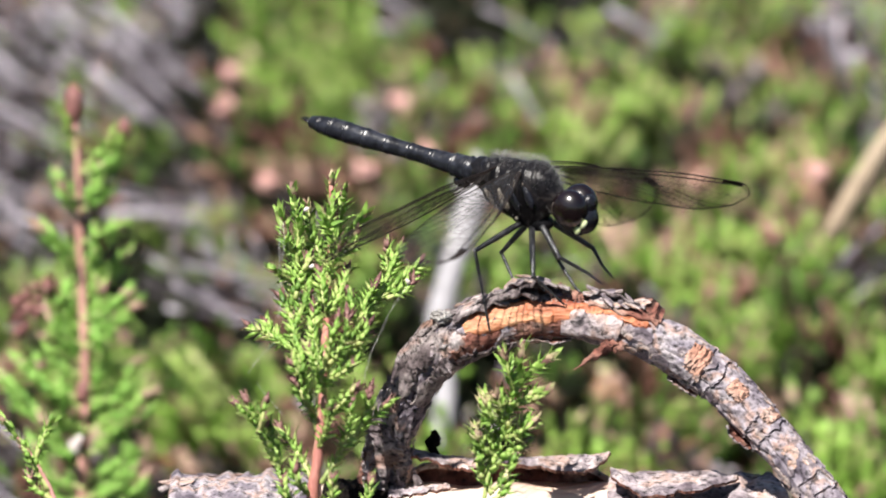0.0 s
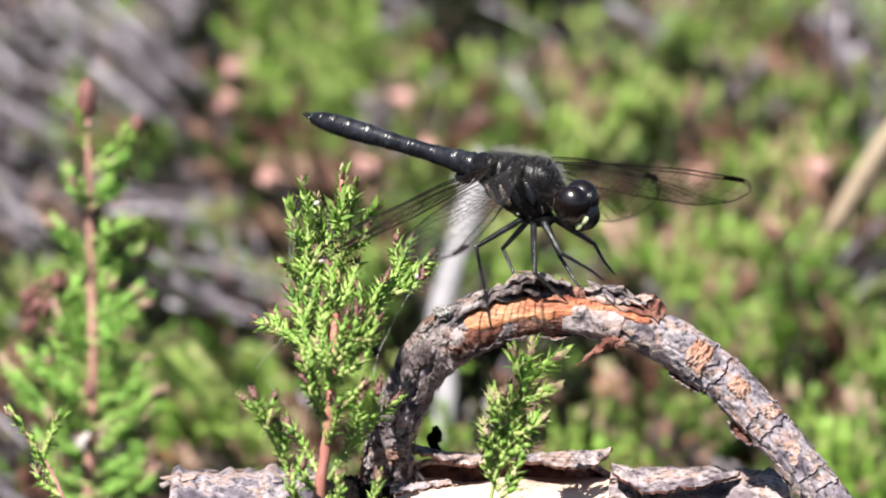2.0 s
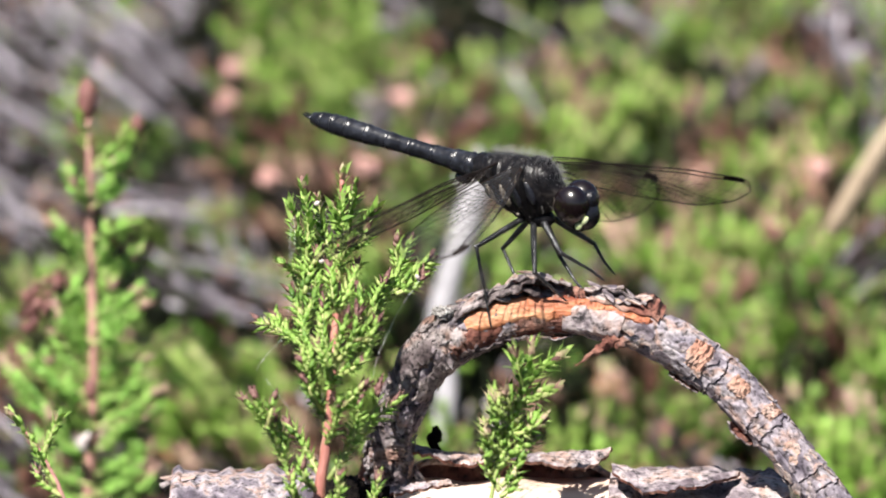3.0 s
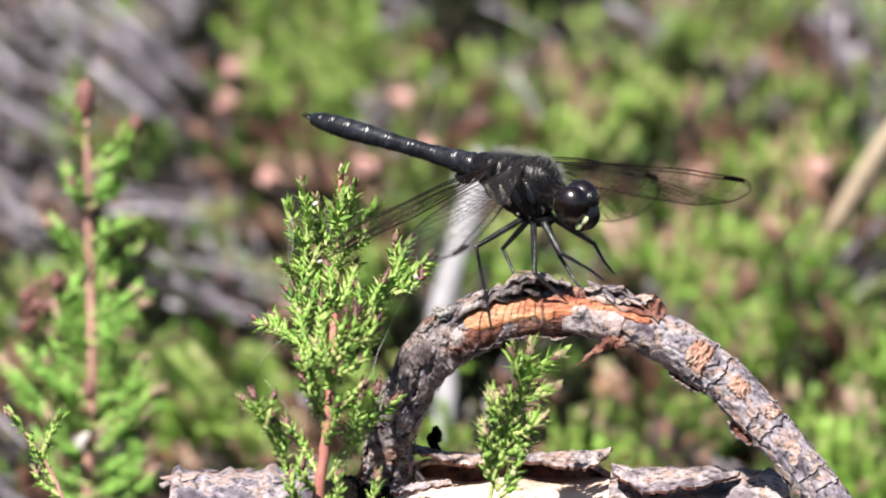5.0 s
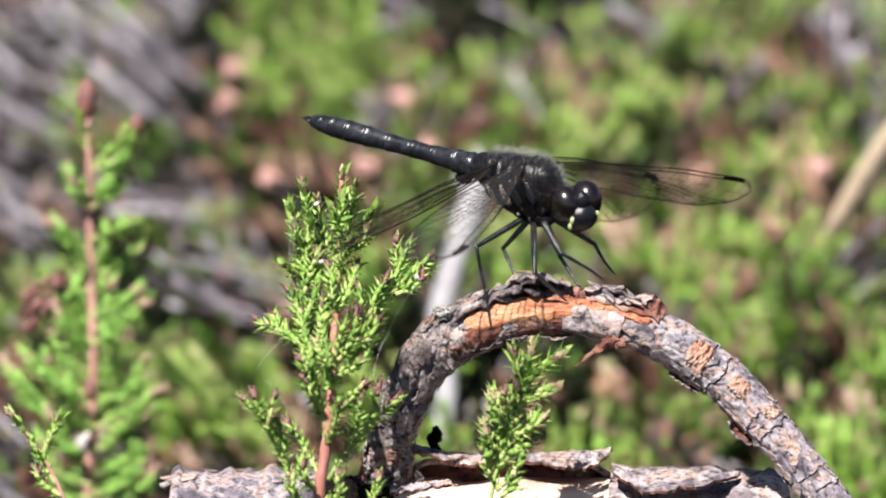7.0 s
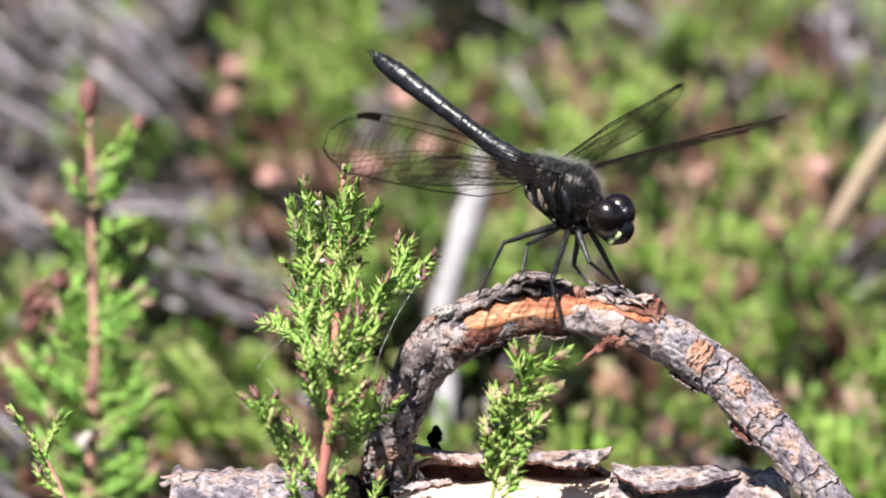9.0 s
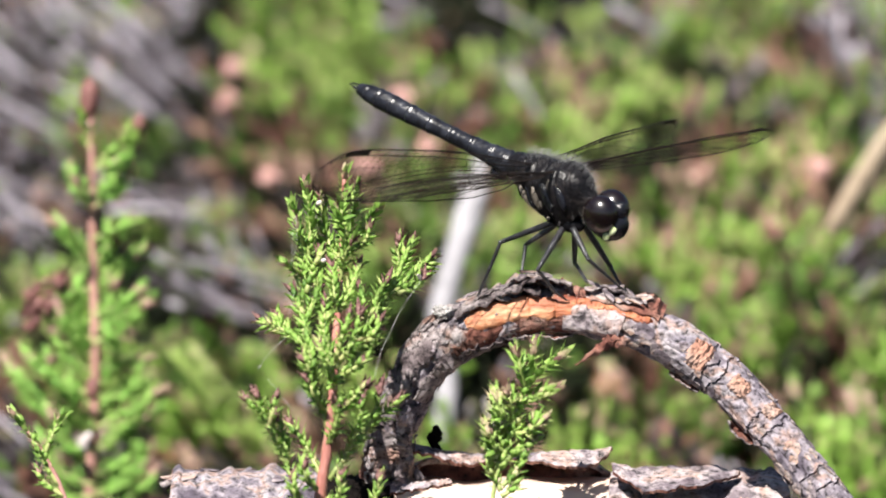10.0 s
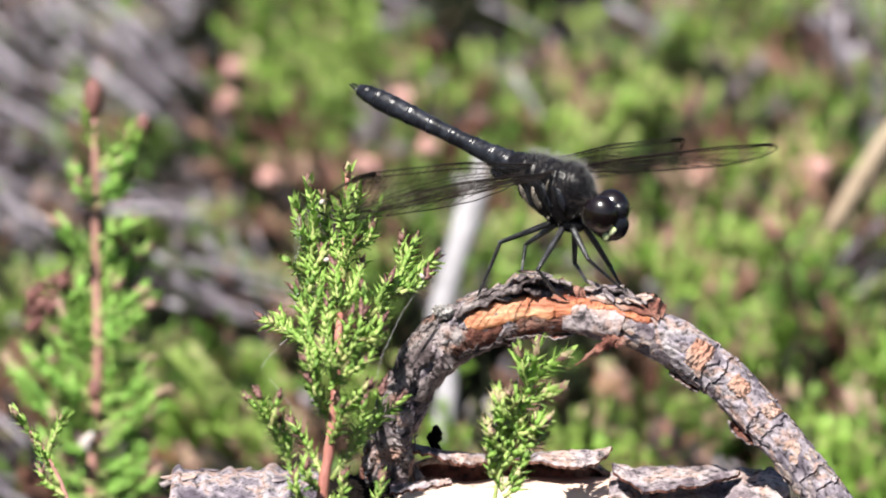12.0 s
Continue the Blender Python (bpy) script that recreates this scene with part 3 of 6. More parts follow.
    rng = random.Random(4)
    for rise in (0, 1.3, -1.2):
        axis = spline([site(-37.98, -2.79 + 0.5 * rise, 63) - s.root, site(-39.86, -4.5 + rise, 63) - s.root, site(-41.5, -5.93 + 1.2 * rise, 63) - s.root], 12)
        for m, tip in shoot_leaves(rng, axis, 0.5 * MM, 1.0, 40):
            leaf_geo(g, m, 1.9 * MM, 0.55 * MM, 0)
    tagged(part("dead_leaves", g, [BUD], s.thing, "withered rust-brown leaves"), kind="stuff")
    return s.finish("tall heather sprig with rust-brown top bud", foliage=LUSH)


def build_low_sprig():
    s = Sprig(9, [site(-32.26, -48.8, 8), site(-32.77, -28.45, 8), site(-34.3, -22.34, 8), site(-36.33, -18.27, 8), site(-38.88, -14.96, 8)], site(-32.26, -48.8, 8), 0.3, STEM_TAN, single=40, bare=0.35)
    s.shoot(site(-36.08, -18.52, 8), site(-35.32, -16.74, 8), site(-34.81, -15.47, 8))
    s.shoot(site(-34.3, -22.34, 8), site(-35.82, -21.32, 8), site(-36.54, -20.2, 8))
    s.shoot(site(-34.81, -21.32, 8), site(-36.08, -19.29, 8), site(-36.74, -18.01, 8))
    return s.finish("low heather sprig with pinkish tips")


SPRIG_MID = build_middle_sprig()
SPRIG_SMALL = build_small_sprig()
SPRIG_LEFT = build_left_sprig()
SPRIG_LOW = build_low_sprig()


# ---- arched branch ----
BRANCH_LINE = [site(-5.42, -28.57, 10), site(-5.19, -24.12, 8), site(-4.91, -20.21, 6), site(-4.39, -16.19, 4), site(-3.01, -12.6, 2), site(-0.7, -9.37, 1), site(2.8, -6.95, 0), site(6.8, -5.8, 0), site(11.3, -5.6, 0), site(15.8, -6.5, 0),
               site(20.4, -8.45, 0), site(24.5, -11.25, 0), site(28.03, -14.91, -1), site(31.06, -18.51, -2), site(33.57, -21.9, -3), site(35.97, -25.72, -4), site(38.77, -34.97, -6), site(40.56, -41.69, -8)]


def branch_radius(x):
    return MM * (2.0 + 0.18 * math.sin(x * 5) + 0.10 * math.sin(x * 23) + 0.25 * max(0, x - 0.55))


BRANCH_PATH = spline(BRANCH_LINE, 420)
BRANCH_FRAMES = frames(BRANCH_PATH)


def on_branch(x, a, lift=0.0):
    """A point at the share x of the branch's length and the angle a round it (0 towards the viewer's side, 90 on top), lifted in mm; and its frame."""
    i = min(max(int(x * (len(BRANCH_PATH) - 1)), 0), len(BRANCH_PATH) - 1)
    p, (t, _, _) = BRANCH_PATH[i], BRANCH_FRAMES[i]
    front = Vector((0, -1, 0))
    front = (front - t * front.dot(t)).normalized()
    top = front.cross(t)
    if top.z < 0 and abs(t.x) > 0.2:
        top = -top
    way = front * math.cos(radians(a)) + top * math.sin(radians(a))
    return p + way * (branch_radius(x) + lift * MM), t, way


def build_branch():
    thing = new("arched_branch")
    g = Geo()
    sides, rows = 84, 760
    path = spline(BRANCH_LINE, rows)
    fr = frames(path)
    verts, faces = [], []
    run = 0.0
    for i, (p, (t, s, u)) in enumerate(zip(path, fr)):
        if i:
            run += (p - path[i - 1]).length / MM
        r = branch_radius(i / (rows - 1))
        for j in range(sides):
            a = 2 * math.pi * j / sides
            way = s * math.cos(a) + u * math.sin(a)
            q = p + way * r
            wx = run + 0.7 * noise.noise(q * 800)
            cell = Vector((wx / 3.2, 1.3 * math.cos(a), 1.3 * math.sin(a)))
            near, spots = noise.voronoi(cell)
            gap = near[1] - near[0]
            plate = noise.cell(spots[0] * 7.3)
            wild = float(np.interp(i / rows, (0, 0.3, 0.42, 0.58, 1), (1.1, 1.1, 0.6, 0.4, 0.5)))
            lump = 0.08 * noise.noise(q * 350) + wild * (0.08 * plate + 0.07 * noise.noise(q * 1500))
            lump += wild * 0.12 * abs(noise.noise(Vector((run * 0.5, 5 * math.cos(a), 5 * math.sin(a)))))
            lump -= wild * 0.17 * max(0, 1 - gap * 7)
            # ring cracks across the smoother arm, each with one lifted lip
            ring = run + 0.9 * noise.noise(Vector((2.2 * math.cos(a), 2.2 * math.sin(a), run * 0.25))) + 0.35 * noise.noise(Vector((7 * math.cos(a), 7 * math.sin(a), 3.0)))
            step = (ring + 1.3 * math.sin(run * 0.9)) / 3.4 % 1.0
            if i > rows * 0.57:
                lump += 0.10 * step ** 6 - 0.16 * max(0, 1 - abs(step - 0.03) * 26)
                lump += 0.10 * max(0, noise.noise(Vector((run * 0.35, 2 * math.cos(a), 2 * math.sin(a) + 9))))
            verts.append(p + way * r * (0.97 + lump))
    for i in range(rows - 1):
        for j in range(sides):
            k = (j + 1) % sides
            faces.append((i * sides + j, i * sides + k, (i + 1) * sides + k, (i + 1) * sides + j))
    g.add(verts, faces)
    part("wood", g, [BARK], thing, smooth=False)
    # stripped patch of orange wood
    patch(thing, "inner_bark", INNER, 0.325, 0.49, -48, 20, 0.16, "dark red-brown inner bark", 7)
    patch(thing, "bare_patch", WOOD, 0.35, 0.482, -4, 60, 0.27, "stripped orange wood", 2)
    patch(thing, "bare_patch", WOOD, 0.46, 0.56, 26, 56, 0.2, "stripped orange wood", 5)
    rng = random.Random(21)
    # scales of bark
    flakes = [flake_mesh(rng) for _ in range(10)]
    for k in range(190):
        x = rng.uniform(0.1, 0.36) if k < 70 else rng.uniform(0.36, 0.95)
        a = rng.uniform(-110, 130)
        if (0.335 < x < 0.475 and -32 < a < 75) or (0.47 < x < 0.57 and a > 25) or (0.32 < x < 0.6 and a > 58):
            continue
        p, t, way = on_branch(x, a, 0.02)
        z = (way + t * rng.uniform(-0.12, 0.12)).normalized()
        m = Matrix((t, z.cross(t).normalized(), z)).transposed().to_4x4()
        size = rng.uniform(0.5, 1.0)
        ob = new("bark_scale", rng.choice(flakes))
        ob.parent = thing
        ob.matrix_basis = Matrix.Translation(p) @ m @ Matrix.Rotation(rng.uniform(-0.5, 0.5), 4, "Z") @ Matrix.Diagonal((size * rng.uniform(0.6, 1.2), size * rng.uniform(0.9, 1.3), rng.uniform(0.35, 0.7), 1))
    # worn pink patches and pale lichen
    for x0, x1, a0, a1, seed in ((0.603, 0.629, -24, 62, 31), (0.662, 0.684, 2, 48, 33), (0.704, 0.72, 20, 76, 34)):
        patch(thing, "worn_patch", PINKWOOD, x0, x1, a0, a1, 0.2, "worn pinkish bark", seed)
    for x, a in ((0.333, 78), (0.337, 66)):
        g = Geo()
        p, t, way = on_branch(x, a, 0.75)
        blob(g, p, (0.75 * MM, 0.6 * MM, 0.5 * MM), 0, None, 14, 18, shape=lambda d: 1 + 0.5 * noise.noise(d * 3))
        part("lichen", g, [LICHEN], thing, "pale grey lichen crust", smooth=False)
    # curled strips along the top
    for x0, x1, a0, a1, h, seed, inner in (
            (0.322, 0.352, 62, 118, -0.9, 1, False), (0.345, 0.405, 46, 112, -2.0, 2, False), (0.378, 0.438, 50, 116, -2.9, 3, False), (0.41, 0.47, 58, 120, -5.4, 16, False), (0.36, 0.42, 62, 112, -2.6, 23, False), (0.395, 0.45, 66, 112, -4.4, 24, False),
            (0.45, 0.472, 50, 96, 1.6, 20, True), (0.462, 0.486, 58, 92, 0.6, 21, True), (0.484, 0.548, 66, 112, -3.0, 4, False), (0.49, 0.565, 46, 84, -0.5, 5, True), (0.535, 0.566, 60, 110, 2.6, 17, True),
            (0.34, 0.40, -72, -36, 1.0, 6, False), (0.385, 0.435, -80, -36, 1.8, 7, False), (0.425, 0.475, -80, -44, 1.4, 22, False), (0.29, 0.345, 58, 104, 1.0, 8, False), (0.245, 0.30, 44, 90, 1.0, 9, False), (0.27, 0.335, 14, 56, -0.8, 10, False),
            (0.20, 0.27, 10, 50, 0.9, 11, False), (0.24, 0.32, -50, -6, 0.8, 12, False), (0.17, 0.24, 40, 80, 1.0, 13, False), (0.462, 0.53, -30, 34, -0.35, 14, False), (0.30, 0.345, -12, 28, 0.6, 15, False), (0.688, 0.722, -112, -62, 2.2, 25, False), (0.60, 0.64, -105, -70, 0.9, 26, False), (0.12, 0.19, -6, 34, 0.9, 19, False)):
        strip(thing, x0, x1, a0, a1, h, seed, inner)
    for k in range(16):
        x, a = rng.uniform(0.1, 0.33), rng.uniform(-70, 80)
        strip(thing, x, x + rng.uniform(0.02, 0.05), a, a + rng.uniform(18, 40), rng.choice((-1, 1)) * rng.uniform(0.5, 1.3), 40 + k, rng.random() < 0.2)
    # broken scales standing on the loose strips
    for k in range(46):
        x = rng.uniform(0.335, 0.468) if k < 32 else rng.uniform(0.49, 0.555)
        rise = (1.5 if x < 0.47 else 0.9) * min(1, (x - 0.32) / 0.1)
        p, t, way = on_branch(x, rng.uniform(60, 104), rng.uniform(0.25, 1.0) * rise)
        z = (way + t * rng.uniform(-0.5, 0.5) + Vector((0, -rng.uniform(0, 0.6), 0))).normalized()
        side = (t - z * t.dot(z)).normalized()
        m = Matrix((side, z.cross(side).normalized(), z)).transposed().to_4x4()
        ob = new("bark_scale", rng.choice(flakes))
        ob.parent = thing
        ob.matrix_basis = Matrix.Translation(p) @ m @ Matrix.Rotation(rng.uniform(-0.7, 0.7), 4, "Z") @ Matrix.Diagonal((rng.uniform(0.7, 1.5), rng.uniform(0.4, 0.9), rng.uniform(0.5, 1.0), 1))
    # small snag below
    for line, r in (((site(15.06, -7.73, -1), site(14.43, -8.31, -2), site(13.82, -8.8, -2.5), site(13.21, -9.19, -3)), 0.62), ((site(13.51, -8.99, -2.8), site(12.81, -9.39, -3), site(12.22, -9.88, -3), site(11.62, -10.28, -3)), 0.22), ((site(16.26, -7.83, -1), site(15.75, -8.22, -1.5), site(15.23, -8.51, -2)), 0.5)):
        g = Geo()
        tube(g, spline(line, 14), lambda x: r * MM * (1.1 - 0.7 * x), 9, 0, 0.9, 2200)
        part("snag", g, [INNER], thing, "small broken snag", smooth=False)
    return tagged(thing, "arched dead branch with scaly grey bark and bare orange patch", "branch")


def flake_mesh(rng):
    """A thin bent scale of bark, about 1.5 mm across."""
    n = 9
    rim = []
    for k in range(n):
        a = 2 * math.pi * k / n
        r = rng.uniform(0.6, 1.1)
        rim.append((0.85 * r * math.cos(a), 0.62 * r * math.sin(a)))
    def lift(x, y):
        return -y * y * 0.24 + 0.05 * rng.uniform(-1, 1) + 0.10 * x * rng.uniform(0, 1)
    top = [(x * MM, y * MM, (lift(x, y) + 0.10) * MM) for x, y in rim] + [(0, 0, 0.13 * MM)]
    low = [(x * 0.92 * MM, y * 0.92 * MM, (-y * y * 0.24 - 0.12) * MM) for x, y in rim]
    faces = [(k, (k + 1) % n, n) for k in range(n)] + [(n + 1 + k, n + 1 + (k + 1) % n, (k + 1) % n, k) for k in range(n)]
    g = Geo()
    g.add(top + low, faces)
    return g.mesh("bark_scale", [FLAKE], smooth=False)


def patch(thing, name, material, x0, x1, a0, a1, lift, label, seed):
    """A shell over a stretch of the branch, ragged at its ends."""
    g = Geo()
    rows, cols = 60, 18
    verts = []
    for i in range(rows + 1):
        u = i / rows
        x = x0 + (x1 - x0) * u
        taper = min(1, 3.2 * math.sin(math.pi * min(max(u, 0.02), 0.98)) ** 0.8)
        for j in range(cols + 1):
            v = j / cols
            mid, half = (a0 + a1) / 2, (a1 - a0) / 2
            a = mid + half * (2 * v - 1) * taper * (1 + 0.30 * noise.noise(Vector((u * 5, v * 1.2, seed))) + 0.22 * noise.noise(Vector((u * 16, v * 1.5, seed))))
            p, t, way = on_branch(x, a, 0)
            q = lift * (1 - (2 * v - 1) ** 6) * (1 - (2 * u - 1) ** 12) - 0.05
            q += 0.10 * noise.noise(Vector((u * 6, v * 14, seed))) + 0.05 * noise.noise(Vector((u * 25, v * 30, seed)))
            verts.append(p + way * q * MM)
    faces = [(i * (cols + 1) + j, i * (cols + 1) + j + 1, (i + 1) * (cols + 1) + j + 1, (i + 1) * (cols + 1) + j) for i in range(rows) for j in range(cols)]
    g.add(verts, faces)
    return part(name, g, [material], thing, label)


def strip(thing, x0, x1, a0, a1, height, seed, inner=False):
    """A ragged strip of bark that curls away from the branch."""
    rng = random.Random(100 + seed)
    g = Geo()
    n, w = 30, 8
    outer, under = [], []
    for i in range(n + 1):
        u = i / n
        x = x0 + (x1 - x0) * u
        wave = 0.5 if abs(height) < 2 else 0.08
        edge = (0.3 + wave * noise.noise(Vector((u * 2.6, seed, 0.5))) + wave * 0.5 * noise.noise(Vector((u * 6, seed, 0.5)))) * math.sin(math.pi * min(max(u, 0.06), 0.94)) ** 0.5 + 0.1
        for j in range(w + 1):
            v = j / w
            p, t, way = on_branch(x, a0 + (a1 - a0) * v + 9 * noise.noise(Vector((u * 5, v, seed))) * (1 if 0 < v < 1 else 1.6), 0)
            lift = 0.15 + (height * edge * v ** 1.4 if height > 0 else -height * edge * (1 - v) ** 1.4) + 0.10 * noise.noise(Vector((u * 8, v * 3, seed)))
            outer.append(p + way * lift * MM)
            under.append(p + way * (lift - 0.22) * MM - Vector((0, 0, 0.05 * MM)))
    k = w + 1
    total = len(outer)
    faces = [(i * k + j, (i + 1) * k + j, (i + 1) * k + j + 1, i * k + j + 1) for i in range(n) for j in range(w)]
    back = [tuple(total + q for q in f[::-1]) for f in faces]
    rim = []
    for i in range(n):
        rim.append((i * k + w, (i + 1) * k + w, total + (i + 1) * k + w, total + i * k + w))
        rim.append((i * k, total + i * k, total + (i + 1) * k, (i + 1) * k))
    g.add(outer + under, faces, 0)
    g.f.extend(back + rim)
    g.m.extend([1] * len(back) + [0] * len(rim))
    part("bark_strip", g, [INNER if inner else LOGBARK if seed in (14, 15) else STRIP, INNER], thing, "curled strip of loose bark")


build_branch()


# ---- log ----
LOG_AXIS = (-0.0004, 0.0222)
LOG_R = 11.0


def build_log():
    thing = new("fallen_log")
    g = Geo()
    path = spline([Vector((-0.0225, LOG_AXIS[0] + 0.001, LOG_AXIS[1])), Vector((-0.01, LOG_AXIS[0], LOG_AXIS[1])), Vector((0.015, LOG_AXIS[0], LOG_AXIS[1])), Vector((0.0275, LOG_AXIS[0], LOG_AXIS[1] - 0.001))], 90)
    tube(g, path, lambda x: LOG_R * MM * (1 if x > 0.04 else 0.8 + 5 * x), 72, 0, 0.05, 260)
    part("sapwood", g, [SAPWOOD], thing, "pale bare wood, bright in the sun")
    def crust(x0, x1, a0, a1, thick, seed, name, label, skin=None):
        h = Geo()
        n, w = 70, 26
        out, inn = [], []
        for i in range(n + 1):
            u = i / n
            for j in range(w + 1):
                v = j / w
                rag = 1.6 * noise.noise(Vector((v * 5, seed, 1.5)))
                x = x0 + (x1 - x0) * u + rag * (2 * u - 1) * 0.6
                a = radians(a0 + (a1 - a0) * v + 5 * noise.noise(Vector((u * 8, seed, 3.5))) * (2 * v - 1))
                r = LOG_R + 0.1 + thick * (0.7 + 0.5 * noise.noise(Vector((u * 13, v * 7, seed))) + 0.14 * noise.noise(Vector((u * 30, v * 22, seed))))
                y, z = -math.cos(a), math.sin(a)
                out.append(Vector((x, LOG_AXIS[0] / MM + y * r, LOG_AXIS[1] / MM + z * r)) * MM)
                inn.append(Vector((x, LOG_AXIS[0] / MM + y * (LOG_R - 0.4), LOG_AXIS[1] / MM + z * (LOG_R - 0.4))) * MM)
        k, total = w + 1, len(out)
        faces = [(i * k + j, (i + 1) * k + j, (i + 1) * k + j + 1, i * k + j + 1) for i in range(n) for j in range(w)]
        h.add(out + inn, faces, 0)
        rim = []
        for i in range(n):
            rim += [(i * k + w, (i + 1) * k + w, total + (i + 1) * k + w, total + i * k + w), (i * k, total + i * k, total + (i + 1) * k, (i + 1) * k)]
        for j in range(w):
            rim += [(j, j + 1, total + j + 1, total + j), (n * k + j, total + n * k + j, total + n * k + j + 1, n * k + j + 1)]
        h.f.extend(rim)
        h.m.extend([1] * len(rim))
        part(name, h, [skin or LOGBARK, INNER], thing, label)
    crust(-24.5, -10.8, -70, 200, 1.2, 4, "bark", "grey flaking bark", BARK)
    # the shadow on this stretch of log, built as a thin near-black crust
    crust(-10.6, -4.6, -70, 190, 0.5, 6, "shadow_crust", "near-black crust in place of a shadow on the log", PEAT_SHADE)
    crust(15.0, 30.5, -70, 150, 1.3, 9, "bark", "grey flaking bark")
    rng = random.Random(14)
    scales = [flake_mesh(rng) for _ in range(6)]
    for k in range(34):
        x = rng.uniform(-24, -11.5) if k < 16 else rng.uniform(15.5, 30)
        a = radians(rng.uniform(35, 115))
        r = LOG_R + rng.uniform(0.5, 0.95)
        p = Vector((x, LOG_AXIS[0] / MM - math.cos(a) * r, LOG_AXIS[1] / MM + math.sin(a) * r)) * MM
        z = Vector((rng.uniform(-0.3, 0.3), -math.cos(a), math.sin(a))).normalized()
        t = Vector((1, 0, 0)) - z * z.x
        m = Matrix((t.normalized(), z.cross(t).normalized(), z)).transposed().to_4x4()
        ob = new("bark_scale", rng.choice(scales))
        ob.parent = thing
        w = rng.uniform(0.9, 2.2)
        ob.matrix_basis = Matrix.Translation(p) @ m @ Matrix.Rotation(rng.uniform(-0.6, 0.6), 4, "Z") @ Matrix.Diagonal((w * 1.4, w * 0.8, 0.5, 1))
    # the lip of bark that stands up behind the bare wood
    h = Geo()
    n, w = 70, 16
    out, inn = [], []
    for i in range(n + 1):
        u = i / n
        x = -3.6 + 19.0 * u
        tall = 2.3 + 0.4 * noise.noise(Vector((u * 6, 0.3, 8))) + 0.25 * noise.noise(Vector((u * 22, 0.3, 8)))
        tall *= min(1, 0.55 + 5 * u) * min(1, 0.25 + 6 * (1 - u))
        for j in range(w + 1):
            v = j / w
            fold = max(0.0, v - 0.62) / 0.38
            y = LOG_AXIS[0] / MM + 2.4 + 1.6 * v - (2.6 + 1.2 * noise.noise(Vector((u * 5, 1.3, 2)))) * fold ** 1.5 + 0.25 * noise.noise(Vector((u * 14, v * 3, 4)))
            z = LOG_AXIS[1] / MM + LOG_R - 0.9 + tall * min(v, 0.72 + 0.1 * fold) * 1.25
            out.append(Vector((x, y, z)) * MM)
            inn.append(Vector((x, y + 0.5 * (1 - fold) + 0.1, z + 0.12 + 0.35 * fold)) * MM)
    k, total = w + 1, len(out)
    faces = [(i * k + j, (i + 1) * k + j, (i + 1) * k + j + 1, i * k + j + 1) for i in range(n) for j in range(w)]
    h.add(out + inn, faces, 1)
    more = [tuple(total + q for q in f[::-1]) for f in faces]
    more += [(i * k + w, (i + 1) * k + w, total + (i + 1) * k + w, total + i * k + w) for i in range(n)]
    more += [(j, j + 1, total + j + 1, total + j) for j in range(w)] + [(n * k + j, total + n * k + j, total + n * k + j + 1, n * k + j + 1) for j in range(w)]
    h.f.extend(more)
    h.m.extend([0] * len(more))
    part("bark_lip", h, [FLAKE, INNER], thing, "lifted edge of red-brown inner bark")
    # grey flaps folded over the lip, and one lifted at the far side of the bare wood
    def flap(top, low, seed, ragged=0.35):
        h = Geo()
        n, w = 40, 8
        a, b = spline(top, n + 1), spline(low, n + 1)
        up = []
        for i in range(n + 1):
            for j in range(w + 1):
                v = j / w
                p = a[i].lerp(b[i], v + ragged * (v - 0.5) * (noise.noise(Vector((i * 0.19, seed, v))) + 0.4 * noise.noise(Vector((i * 0.83, seed, v)))))
                up.append(p + Vector((0, 0, 0.28 * math.sin(3.1 * v) + 0.2 * noise.noise(Vector((i * 0.3, v * 4, seed))) + 0.14 * noise.noise(Vector((i * 0.9, v * 9, seed))))) * MM)
        dn = [p - Vector((0, -0.1, 0.3)) * MM for p in up]
        k, total = w + 1, len(up)
        faces = [(i * k + j, (i + 1) * k + j, (i + 1) * k + j + 1, i * k + j + 1) for i in range(n) for j in range(w)]
        h.add(up + dn, faces, 0)
        more = [tuple(total + q for q in f[::-1]) for f in faces]
        more += [(i * k + w, (i + 1) * k + w, total + (i + 1) * k + w, total + i * k + w) for i in range(n)] + [(i * k, total + i * k, total + (i + 1) * k, (i + 1) * k) for i in range(n)]
        more += [(j, j + 1, total + j + 1, total + j) for j in range(w)] + [(n * k + j, total + n * k + j, total + n * k + j + 1, n * k + j + 1) for j in range(w)]
        h.f.extend(more)
        h.m.extend([1] * len(more))
        part("bark_flap", h, [LOGBARK, INNER], thing, "grey flap of loose bark", smooth=False)
    flap([site(-3.35, -17.52, 7), site(-1.22, -17.97, 7), site(1.32, -18.23, 7), site(4.11, -18.53, 7)], [site(-3.13, -18.11, 4), site(-0.96, -18.41, 4), site(1.56, -19.22, 4), site(3.93, -19.12, 4)], 1)
    flap([site(4.87, -18.63, 7), site(8.43, -18.33, 7), site(12.49, -18.08, 7), site(15.23, -17.97, 7)], [site(5.11, -18.75, 5), site(8.37, -19.02, 4), site(12.63, -19.53, 3), site(14.86, -18.3, 5)], 2)
    flap([site(15, -19.18, 3), site(18.42, -19.58, 3), site(22.45, -19.83, 3), site(26.47, -19.98, 3)], [site(15, -19.75, 0), site(17.68, -21.2, -3), site(21.9, -20.91, -3), site(26.21, -20.14, 2)], 3, 0.6)
    flap([site(-4.68, -20.95, -2), site(-2.19, -20.75, -2), site(0.3, -20.46, -2)], [site(-4.66, -21.5, -4), site(-2.18, -21.06, -4), site(0.79, -20.56, -4)], 5, 0.6)
